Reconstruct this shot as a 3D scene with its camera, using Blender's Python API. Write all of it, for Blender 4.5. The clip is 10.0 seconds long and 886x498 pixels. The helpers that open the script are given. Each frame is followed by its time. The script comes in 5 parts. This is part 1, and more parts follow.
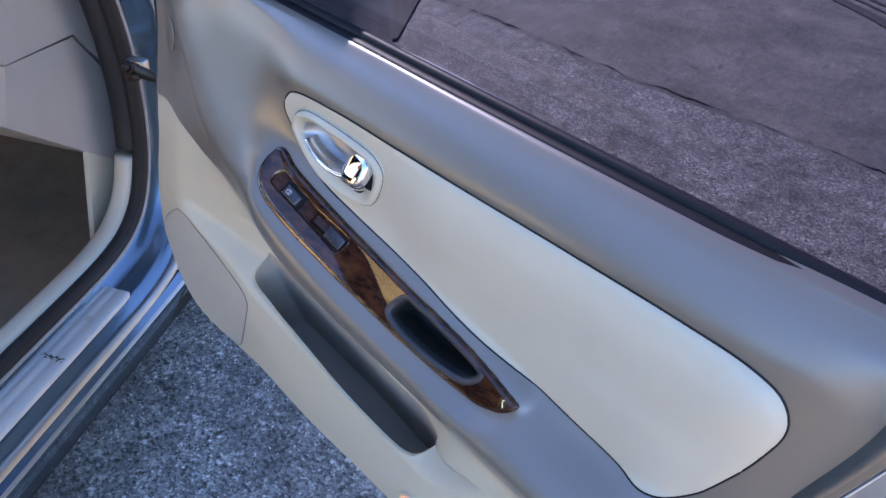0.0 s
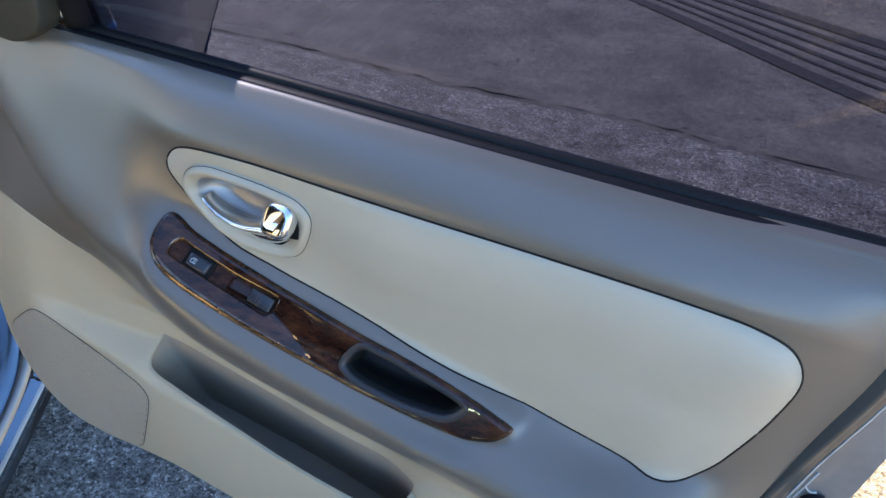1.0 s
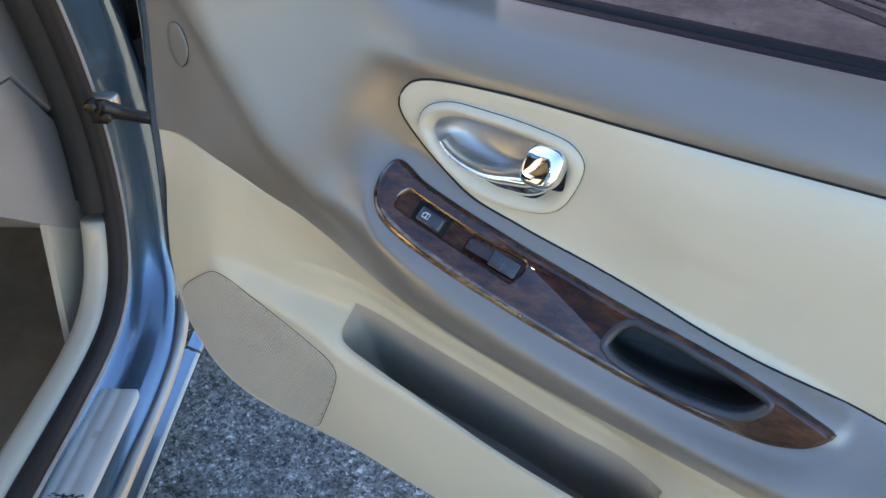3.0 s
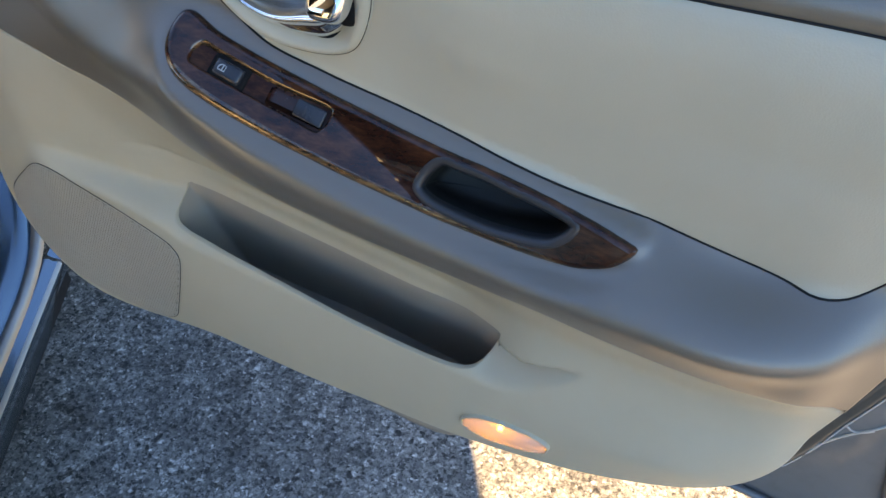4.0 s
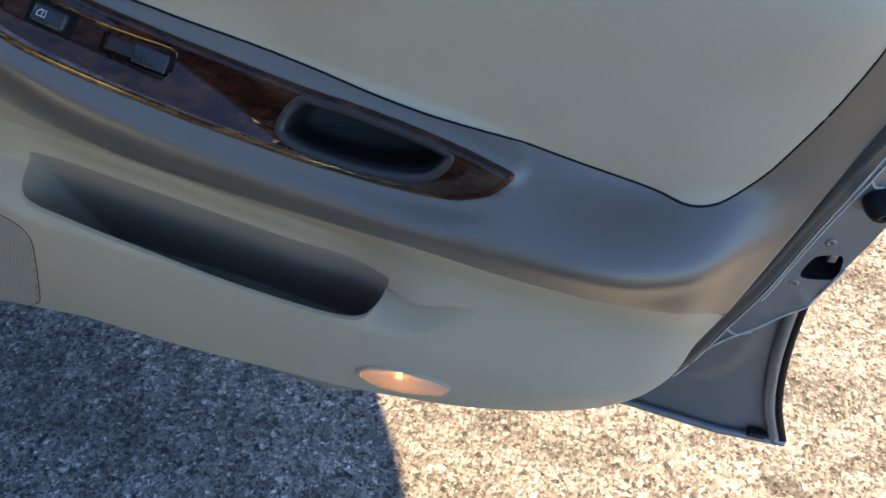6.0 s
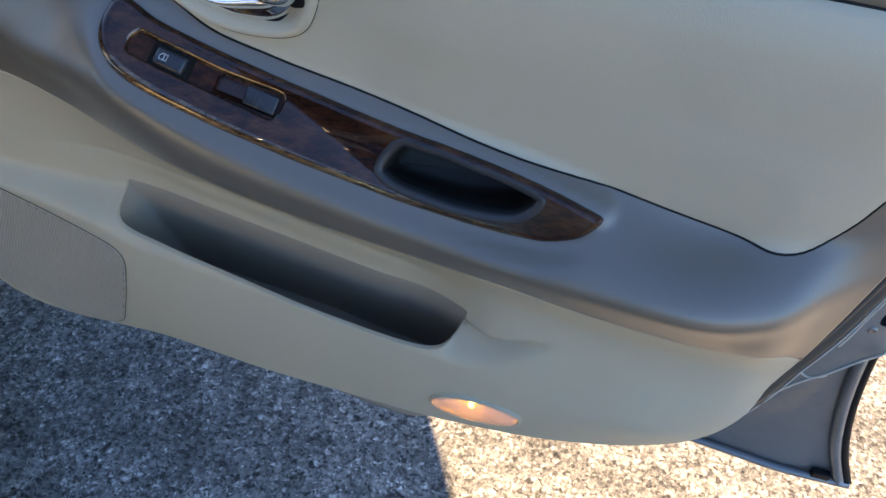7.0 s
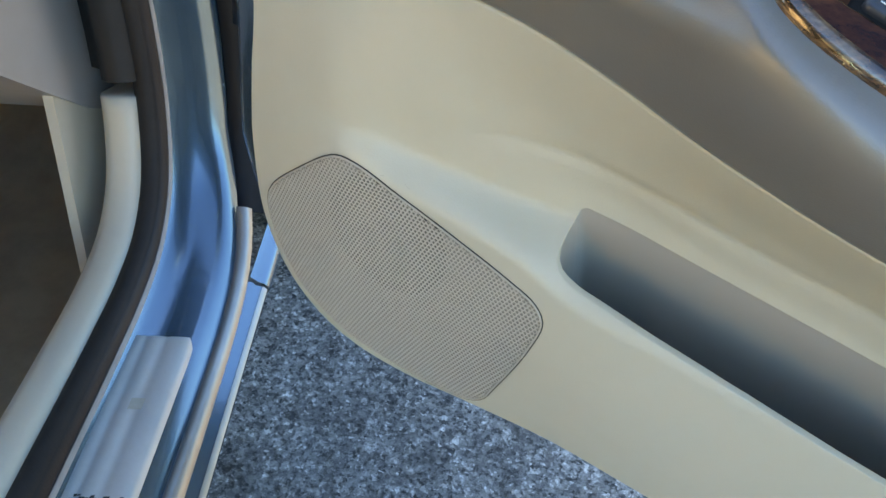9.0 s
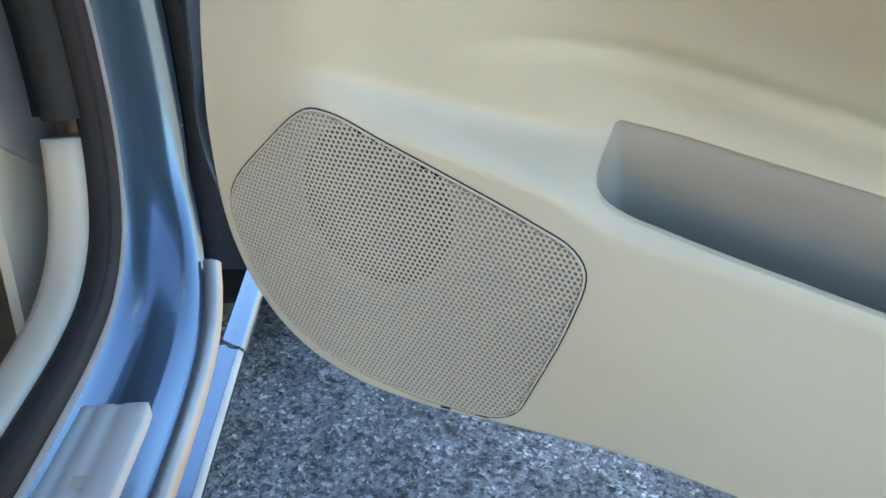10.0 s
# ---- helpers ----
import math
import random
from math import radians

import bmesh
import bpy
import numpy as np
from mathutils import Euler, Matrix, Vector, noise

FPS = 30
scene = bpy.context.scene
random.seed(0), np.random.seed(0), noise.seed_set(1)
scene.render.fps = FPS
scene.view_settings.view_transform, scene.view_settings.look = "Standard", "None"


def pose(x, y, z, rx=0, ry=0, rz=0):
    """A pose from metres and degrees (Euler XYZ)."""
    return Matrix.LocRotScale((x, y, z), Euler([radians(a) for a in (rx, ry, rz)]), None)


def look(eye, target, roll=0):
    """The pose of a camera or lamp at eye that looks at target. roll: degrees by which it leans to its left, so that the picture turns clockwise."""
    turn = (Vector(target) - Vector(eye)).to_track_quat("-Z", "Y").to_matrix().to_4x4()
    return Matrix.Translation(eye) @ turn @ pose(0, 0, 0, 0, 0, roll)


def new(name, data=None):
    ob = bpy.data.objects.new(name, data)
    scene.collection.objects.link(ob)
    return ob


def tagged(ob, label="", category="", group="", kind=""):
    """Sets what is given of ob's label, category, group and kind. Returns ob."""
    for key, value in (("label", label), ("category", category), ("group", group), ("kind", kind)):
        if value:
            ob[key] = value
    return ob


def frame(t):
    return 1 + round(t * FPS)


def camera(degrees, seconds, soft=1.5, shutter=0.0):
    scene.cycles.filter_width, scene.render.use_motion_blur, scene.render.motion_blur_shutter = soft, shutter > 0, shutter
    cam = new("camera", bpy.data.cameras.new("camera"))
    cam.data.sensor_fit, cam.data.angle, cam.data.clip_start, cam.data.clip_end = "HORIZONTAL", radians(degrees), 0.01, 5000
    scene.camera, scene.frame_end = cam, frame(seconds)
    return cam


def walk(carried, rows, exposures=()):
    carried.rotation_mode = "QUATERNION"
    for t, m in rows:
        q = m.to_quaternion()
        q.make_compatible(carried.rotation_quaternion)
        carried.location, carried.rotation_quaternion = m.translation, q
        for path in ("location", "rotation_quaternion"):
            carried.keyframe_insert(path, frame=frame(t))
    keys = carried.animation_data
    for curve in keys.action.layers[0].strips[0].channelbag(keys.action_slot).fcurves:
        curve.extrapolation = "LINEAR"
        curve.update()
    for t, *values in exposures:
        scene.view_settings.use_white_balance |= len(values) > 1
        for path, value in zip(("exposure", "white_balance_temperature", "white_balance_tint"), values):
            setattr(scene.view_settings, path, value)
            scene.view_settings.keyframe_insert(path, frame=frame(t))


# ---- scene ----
cam = camera(64.2, 10.0)
PATH = [
    (0.0, 0.9304, -0.4131, 1.2438, 51.408, -4.453, 43.742),
    (0.5, 0.8606, -0.4293, 1.2333, 53.959, -3.438, 27.700),
    (1.0, 0.8073, -0.4438, 1.2146, 54.224, -3.271, 24.743),
    (1.5, 0.7255, -0.4383, 1.2064, 54.603, -2.057, 24.987),
    (2.0, 0.6595, -0.4375, 1.1887, 55.866, -2.471, 27.071),
    (2.2, 0.6406, -0.4389, 1.1829, 56.157, -1.778, 28.659),
    (3.3, 0.6302, -0.4518, 1.0896, 49.911, -0.253, 30.608),
    (3.5, 0.6568, -0.4448, 1.0755, 47.703, 0.744, 29.664),
    (4.0, 0.7281, -0.4213, 1.0678, 46.397, -0.699, 23.404),
    (4.5, 0.7635, -0.4005, 1.0851, 46.972, -1.344, 17.842),
    (5.0, 0.7785, -0.3864, 1.0743, 46.529, -2.379, 14.065),
    (5.5, 0.7665, -0.3974, 1.0435, 44.041, -2.360, 13.164),
    (5.7, 0.7546, -0.4062, 1.0358, 43.598, -2.358, 13.303),
    (6.8, 0.7177, -0.4177, 1.0639, 44.287, -1.621, 15.644),
    (7.0, 0.6994, -0.4258, 1.0655, 44.760, -1.777, 16.524),
    (7.5, 0.6325, -0.4417, 1.0671, 45.509, -1.961, 23.243),
    (8.0, 0.5455, -0.3788, 1.0391, 45.373, -0.019, 31.920),
    (8.5, 0.4327, -0.3701, 0.9854, 44.973, -1.761, 33.459),
    (9.0, 0.3608, -0.3583, 0.8899, 48.736, -2.491, 30.790),
    (9.5, 0.3249, -0.3456, 0.7507, 57.920, -0.073, 26.548),
    (10.0, 0.3430, -0.3477, 0.7435, 59.703, 1.910, 26.361),
]
EXPOSURES = [(0.0, 3.84, 8850, 25), (0.5, 3.74, 9150, 21), (1.0, 3.54, 9550, 15), (1.5, 3.54, 9550, 12), (2.0, 3.94, 10000, 12), (3.5, 3.97, 10900, 15), (4.0, 3.34, 10650, 15), (4.5, 3.10, 10150, 16), (5.5, 2.78, 9350, 14), (7.0, 3.06, 9250, 16), (8.0, 3.82, 10950, 17), (8.5, 4.00, 10950, 13), (9.0, 4.05, 11300, 10), (9.5, 4.19, 11100, 11), (10.0, 4.20, 11000, 11)]
walk(cam, [(t, pose(x, y, z, rx, ry, rz)) for t, x, y, z, rx, ry, rz in PATH], EXPOSURES)

# ---- light ----
SUN = Vector((-1.23, 0.75, 1.0)).normalized()
world = bpy.data.worlds.new("sky")
scene.world = world
world.use_nodes = True
wn = world.node_tree
sky = wn.nodes.new("ShaderNodeTexSky")
sky.sky_type, sky.sun_disc = "NISHITA", False
sky.ozone_density = 9.0
sky.sun_elevation = math.asin(SUN.z)
sky.sun_rotation = math.atan2(SUN.x, SUN.y)
wn.nodes["Background"].inputs["Strength"].default_value = 0.066
blue = wn.nodes.new("ShaderNodeMix")
blue.data_type, blue.blend_type = "RGBA", "MULTIPLY"
blue.inputs[0].default_value, blue.inputs[7].default_value = 1.0, (0.80, 1.0, 1.16, 1)
wn.links.new(sky.outputs[0], blue.inputs[6])
wn.links.new(blue.outputs[2], wn.nodes["Background"].inputs["Color"])
sun = new("sun", bpy.data.lights.new("sun", "SUN"))
sun.data.energy, sun.data.angle, sun.data.color = 4.7, radians(0.53), (1.0, 0.82, 0.60)
sun.matrix_world = look(SUN * 10, (0, 0, 0))


# ---- materials ----
class Mat:
    """A principled material with helpers for procedural detail."""

    def __init__(self, name, color, rough=0.5, metal=0.0, coat=0.0, spec=0.5):
        self.m = bpy.data.materials.new(name)
        self.m.use_nodes = True
        self.t = self.m.node_tree
        self.b = self.t.nodes["Principled BSDF"]
        self.b.inputs["Base Color"].default_value = (*color, 1)
        self.b.inputs["Roughness"].default_value = rough
        self.b.inputs["Metallic"].default_value = metal
        self.b.inputs["Coat Weight"].default_value = coat
        self.b.inputs["Coat Roughness"].default_value = 0.04
        self.b.inputs["Specular IOR Level"].default_value = spec
        self.color = color
        self.height = None

    def n(self, kind, **values):
        node = self.t.nodes.new("ShaderNode" + kind)
        for key, v in values.items():
            if key in node.inputs:
                node.inputs[key].default_value = v
        return node

    def link(self, a, b):
        self.t.links.new(a, b)

    def coords(self, scale=(1, 1, 1)):
        g = self.n("NewGeometry")
        mp = self.n("Mapping")
        mp.inputs["Scale"].default_value = scale
        self.link(g.outputs["Position"], mp.inputs["Vector"])
        return mp.outputs["Vector"]

    def noise(self, scale, detail=4.0, rough=0.6, stretch=(1, 1, 1)):
        nd = self.n("TexNoise", Scale=scale, Detail=detail, Roughness=rough)
        self.link(self.coords(stretch), nd.inputs["Vector"])
        return nd.outputs["Fac"]

    def ramp(self, fac, stops):
        r = self.n("ValToRGB")
        e = r.color_ramp.elements
        while len(e) < len(stops):
            e.new(0.5)
        for el, (p, c) in zip(e, stops):
            el.position, el.color = p, (*c, 1) if len(c) == 3 else c
        self.link(fac, r.inputs["Fac"])
        return r.outputs["Color"]

    def mix(self, fac, a, b, kind="MIX"):
        nd = self.t.nodes.new("ShaderNodeMix")
        nd.data_type, nd.blend_type = "RGBA", kind
        for sock, v in ((nd.inputs[0], fac), (nd.inputs[6], a), (nd.inputs[7], b)):
            if hasattr(v, "is_output"):
                self.link(v, sock)
            elif isinstance(v, (int, float)):
                sock.default_value = v
            else:
                sock.default_value = (*v, 1)
        return nd.outputs[2]

    def base(self, out):
        self.link(out, self.b.inputs["Base Color"])

    def rough(self, fac, lo, hi):
        r = self.n("MapRange")
        r.inputs["To Min"].default_value, r.inputs["To Max"].default_value = lo, hi
        self.link(fac, r.inputs["Value"])
        self.link(r.outputs[0], self.b.inputs["Roughness"])

    def bump(self, fac, dist, strength=1.0):
        bp = self.n("Bump", Strength=strength, Distance=dist)
        self.link(fac, bp.inputs["Height"])
        if self.height is not None:
            self.link(self.height, bp.inputs["Normal"])
        self.height = bp.outputs["Normal"]
        self.link(self.height, self.b.inputs["Normal"])

    def wear(self, scale, dark, amount):
        """Broad uneven soiling over the base colour."""
        f = self.noise(scale, 5, 0.65)
        self.base(self.mix(self.ramp(f, [(0.42, (0, 0, 0)), (0.72, (amount, amount, amount))]), self.color, dark))


def leather(name, color, rough, dark, grain=900, depth=0.00012, spec=0.5, coat=0.0):
    m = Mat(name, color, rough, 0, coat, spec)
    m.b.inputs["Coat Roughness"].default_value = 0.34
    m.wear(9, dark, 0.35)
    m.rough(m.noise(30, 4), rough - 0.05, rough + 0.08)
    v = m.n("TexVoronoi", Scale=grain)
    m.link(m.coords(), v.inputs["Vector"])
    m.bump(v.outputs["Distance"], depth, 0.6)
    return m.m


CREAM = leather("cream_vinyl", (0.535, 0.475, 0.345), 0.44, (0.46, 0.40, 0.285))
PAD = leather("cream_leatherette", (0.53, 0.47, 0.35), 0.42, (0.46, 0.405, 0.30), 700, 0.00016)
TAUPE = leather("taupe_vinyl", (0.155, 0.129, 0.098), 0.38, (0.132, 0.109, 0.082), spec=0.8, coat=0.9)
OLIVE = leather("olive_plastic", (0.055, 0.052, 0.038), 0.5, (0.042, 0.04, 0.03), spec=0.3)
GRILLE = leather("cream_grille", (0.50, 0.43, 0.33), 0.5, (0.42, 0.355, 0.27))
CARPET = Mat("brown_carpet", (0.33, 0.255, 0.165), 0.95)
CARPET.wear(14, (0.22, 0.165, 0.105), 0.8)
CARPET.bump(CARPET.noise(900, 3), 0.004)
CARPET = CARPET.m


def wood_material(name, coat, gloss, ior):
    m = Mat(name, (0.05, 0.02, 0.012), 0.4, 0, coat, 0.0)
    m.b.inputs["Coat Roughness"].default_value = gloss
    m.b.inputs["Coat IOR"].default_value = ior
    f = m.noise(38, 7, 0.68, (0.7, 1.5, 2.2))
    g = m.noise(160, 6, 0.7, (0.6, 2.0, 2.5))
    c = m.ramp(f, [(0.30, (0.012, 0.004, 0.003)), (0.46, (0.037, 0.012, 0.007)), (0.62, (0.112, 0.038, 0.017)), (0.8, (0.056, 0.018, 0.009))])
    m.base(m.mix(m.ramp(g, [(0.35, (0, 0, 0)), (0.75, (0.75, 0.75, 0.75))]), c, (0.022, 0.0075, 0.005)))
    return m.m


WOOD = wood_material("burl_wood_lacquer", 1.0, 0.012, 1.52)
WOODBED = wood_material("satin_burl_wood", 0.35, 0.16, 1.5)


# lacquer with a warm golden reflection painted into its colour
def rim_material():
    m = Mat("lacquer_painted_glint", (0.15, 0.062, 0.024), 0.14, 0.35, 1.0, 0.5)
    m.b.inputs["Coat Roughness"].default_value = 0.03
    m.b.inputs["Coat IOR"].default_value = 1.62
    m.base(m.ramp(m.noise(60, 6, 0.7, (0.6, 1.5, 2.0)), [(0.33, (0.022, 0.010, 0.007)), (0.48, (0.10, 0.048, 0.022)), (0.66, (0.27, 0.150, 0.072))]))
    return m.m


GOLDGLINT = rim_material()


def paint():
    m = Mat("silver_blue_metallic", (0.09, 0.165, 0.22), 0.28, 0.75, 0.6)
    m.rough(m.noise(60, 3), 0.20, 0.30)
    f = m.noise(1800, 2)
    m.base(m.mix(m.ramp(f, [(0.4, (0, 0, 0)), (0.7, (1, 1, 1))]), (0.050, 0.108, 0.155), (0.095, 0.175, 0.235)))
    return m.m


PAINT = paint()


def shell_paint():
    m = Mat("grey_primer_paint", (0.255, 0.27, 0.272), 0.30, 0.45, 0.6)
    m.wear(25, (0.19, 0.20, 0.192), 0.6)
    m.rough(m.noise(40, 4), 0.28, 0.5)
    return m.m


SHELL = shell_paint()


def plain(name, color, rough, metal=0.0, coat=0.0, scale=40, depth=0.0003, dark=None):
    m = Mat(name, color, rough, metal, coat)
    m.wear(scale, dark or tuple(0.6 * k for k in color), 0.5)
    m.rough(m.noise(scale * 3, 4), max(rough - 0.08, 0.02), rough + 0.1)
    if depth:
        m.bump(m.noise(scale * 12, 3), depth, 0.5)
    return m.m


# rubber parts, and the black sheets that stand for shade at the hinges
RUBBER = plain("black_rubber_and_shade", (0.012, 0.012, 0.013), 0.5)
SEAL = plain("brown_black_seal", (0.019, 0.016, 0.014), 0.62)
for dull in (RUBBER, SEAL):
    dull.node_tree.nodes["Principled BSDF"].inputs["Specular IOR Level"].default_value = 0.2
BELTGREY = plain("grey_weatherstrip", (0.035, 0.037, 0.04), 0.42)
CUPLINE = plain("dark_olive_plastic", (0.020, 0.0197, 0.0165), 0.55)
CHARCOAL = plain("charcoal_plastic", (0.034, 0.036, 0.039), 0.32)
SWITCH = plain("dark_switch_plastic", (0.03, 0.034, 0.04), 0.24, 0, 0, 60, 0.0001)
SCUFF = plain("pale_grey_plastic", (0.35, 0.36, 0.345), 0.42, 0, 0, 22, 0.0002, (0.29, 0.29, 0.265))
IVORY = plain("ivory_plastic", (0.41, 0.36, 0.275), 0.42, 0, 0, 12, 0.0002, (0.35, 0.32, 0.27))
STRIP = plain("satin_steel", (0.27, 0.275, 0.265), 0.42, 0.8, 0, 18, 0, (0.21, 0.215, 0.205))
CHROME = Mat("chrome", (0.86, 0.87, 0.88), 0.05, 1.0)
CHROME.rough(CHROME.noise(25, 3), 0.03, 0.09)
CHROME = CHROME.m
BOWL = plain("satin_grey_bowl", (0.38, 0.37, 0.35), 0.34, 0.55, 0.2, 20, 0)
SEALER = plain("white_seam_sealer", (0.58, 0.565, 0.51), 0.5)
INK = plain("white_print", (0.75, 0.76, 0.76), 0.5, 0, 0, 80, 0)
GREASE = plain("dark_greasy_metal", (0.03, 0.026, 0.022), 0.38, 0.6)
DIRT = plain("black_scuff", (0.02, 0.02, 0.02), 0.7)
STEEL = plain("zinc_steel", (0.32, 0.32, 0.31), 0.35, 0.9)


def glass_material(name, tint, gloss=1.0):
    m = bpy.data.materials.new(name)
    m.use_nodes = True
    t = m.node_tree
    t.nodes.clear()
    out = t.nodes.new("ShaderNodeOutputMaterial")
    tr, gl, fr, mx = (t.nodes.new("ShaderNode" + k) for k in ("BsdfTransparent", "BsdfGlossy", "Fresnel", "MixShader"))
    tr.inputs[0].default_value = (*tint, 1)
    gl.inputs[0].default_value = (gloss, gloss, gloss, 1)
    gl.inputs["Roughness"].default_value = 0.02
    fr.inputs[0].default_value = 1.30
    t.links.new(fr.outputs[0], mx.inputs[0])
    t.links.new(tr.outputs[0], mx.inputs[1])
    t.links.new(gl.outputs[0], mx.inputs[2])
    t.links.new(mx.outputs[0], out.inputs[0])
    return m


DARKPANE = plain("opaque_dark_pane", (0.012, 0.012, 0.014), 0.08, 0, 0, 20, 0)
SCREEN = glass_material("green_tinted_glass", (0.80, 0.84, 0.80))
GLASS = glass_material("violet_tinted_glass", (0.043, 0.060, 0.122))


def lens_material():
    m = Mat("frosted_lamp_lens", (0.66, 0.58, 0.52), 0.22)
    m.b.inputs["Transmission Weight"].default_value = 0.42
    m.b.inputs["IOR"].default_value = 1.3
    m.base(m.mix(m.noise(60, 2), (0.80, 0.74, 0.69), (0.74, 0.67, 0.61)))
    return m.m


LENS = lens_material()
BULB = bpy.data.materials.new("amber_filament")
BULB.use_nodes = True
BULB.node_tree.nodes["Principled BSDF"].inputs["Emission Color"].default_value = (1.0, 0.50, 0.06, 1)
BULB.node_tree.nodes["Principled BSDF"].inputs["Emission Strength"].default_value = 9.0


def aggregate():
    """Exposed-aggregate paving: small pebbles of mixed colour in sandy mortar."""
    m = Mat("exposed_aggregate", (0.25, 0.24, 0.225), 0.8)
    pos = m.coords((1, 1, 0.3))
    warp = m.n("TexNoise", Scale=90.0, Detail=3.0)
    m.link(pos, warp.inputs["Vector"])
    add = m.n("VectorMath")
    add.operation = "MULTIPLY_ADD"
    add.inputs[1].default_value = (0.010, 0.010, 0.010)
    m.link(warp.outputs["Color"], add.inputs[0])
    m.link(pos, add.inputs[2])

    def cells(scale):
        v = m.n("TexVoronoi", Scale=scale, Randomness=1.0)
        m.link(add.outputs[0], v.inputs["Vector"])
        s = m.n("SeparateColor")
        m.link(v.outputs["Color"], s.inputs[0])
        return v.outputs["Distance"], s.outputs[0]
    d1, c1 = cells(105.0)
    c2 = cells(230.0)[1]
    big = m.ramp(c1, [(0.0, (0.014, 0.014, 0.017)), (0.09, (0.042, 0.043, 0.045)), (0.18, (0.118, 0.119, 0.118)), (0.6, (0.200, 0.198, 0.193)), (0.88, (0.277, 0.274, 0.263)), (1.0, (0.582, 0.576, 0.554))])
    small = m.ramp(c2, [(0.0, (0.016, 0.017, 0.019)), (0.12, (0.065, 0.066, 0.067)), (0.27, (0.165, 0.164, 0.160)), (0.82, (0.254, 0.251, 0.242)), (1.0, (0.652, 0.648, 0.630))])
    c = m.mix(m.ramp(m.noise(70, 3), [(0.42, (0, 0, 0)), (0.58, (1, 1, 1))]), small, big)
    pits = m.ramp(m.noise(95, 5, 0.78), [(0.35, (0.03, 0.03, 0.03)), (0.41, (0.35, 0.35, 0.35)), (0.48, (0.95, 0.95, 0.95)), (0.58, (1.25, 1.25, 1.24)), (0.66, (1.6, 1.6, 1.58))])
    c = m.mix(0.95, c, pits, "MULTIPLY")
    blotch = m.ramp(m.noise(13, 5, 0.75), [(0.36, (0.52, 0.52, 0.52)), (0.56, (1.12, 1.12, 1.12))])
    c = m.mix(1.0, c, blotch, "MULTIPLY")
    stain = m.ramp(m.noise(3.2, 6, 0.6), [(0.33, (0.50, 0.50, 0.50)), (0.66, (0.98, 0.97, 0.95))])
    m.base(m.mix(1.0, c, stain, "MULTIPLY"))
    m.bump(d1, 0.004, 0.6)
    m.bump(m.noise(190, 5, 0.78), 0.004, 0.7)
    return m.m


GROUND = aggregate()


def concrete():
    m = Mat("old_concrete", (0.30, 0.285, 0.26), 0.85)
    a = m.noise(2.5, 9, 0.72)
    b = m.noise(160, 4, 0.7)
    c = m.ramp(a, [(0.34, (0.072, 0.070, 0.069)), (0.5, (0.125, 0.120, 0.113)), (0.66, (0.195, 0.187, 0.174))])
    spots = m.ramp(m.noise(11, 3, 0.6), [(0.30, (0.22, 0.21, 0.20)), (0.36, (1, 1, 1))])
    c = m.mix(0.8, c, spots, "MULTIPLY")
    c = m.mix(0.8, c, m.ramp(m.noise(34, 6, 0.75), [(0.36, (0.55, 0.55, 0.56)), (0.5, (1, 1, 1)), (0.66, (1.25, 1.24, 1.2))]), "MULTIPLY")
    m.base(m.mix(0.8, c, m.ramp(b, [(0.34, (0.35, 0.35, 0.35)), (0.62, (1.25, 1.25, 1.25))]), "MULTIPLY"))
    m.bump(b, 0.003, 0.8)
    return m.m


CONCRETE = concrete()
TYRE = plain("rubber_stain", (0.018, 0.0175, 0.0175), 0.8, 0, 0, 40, 0.0005, (0.045, 0.043, 0.042))
CRACK = plain("crack_dark_tone", (0.075, 0.070, 0.062), 0.95, 0, 0, 30, 0.002)


# ---- mesh tools ----
def link_mesh(name, verts, faces, mat, parent=None, label="", smooth=True):
    me = bpy.data.meshes.new(name)
    me.from_pydata([tuple(map(float, v)) for v in verts], [], [tuple(map(int, f)) for f in faces])
    me.validate()
    me.materials.append(mat)
    if smooth:
        me.polygons.foreach_set("use_smooth", [True] * len(me.polygons))
    ob = new(name, me)
    if parent is not None:
        ob.parent = parent
        if parent.type == "EMPTY":
            ob.matrix_parent_inverse = parent.matrix_basis.inverted()
    if label:
        ob["label"] = label
    return ob


def thing(name, base, label, category, group="", kind=""):
    e = new(name)
    e.empty_display_size = 0.05
    e.matrix_basis = Matrix.Translation(base)
    return tagged(e, label, category, group, kind)


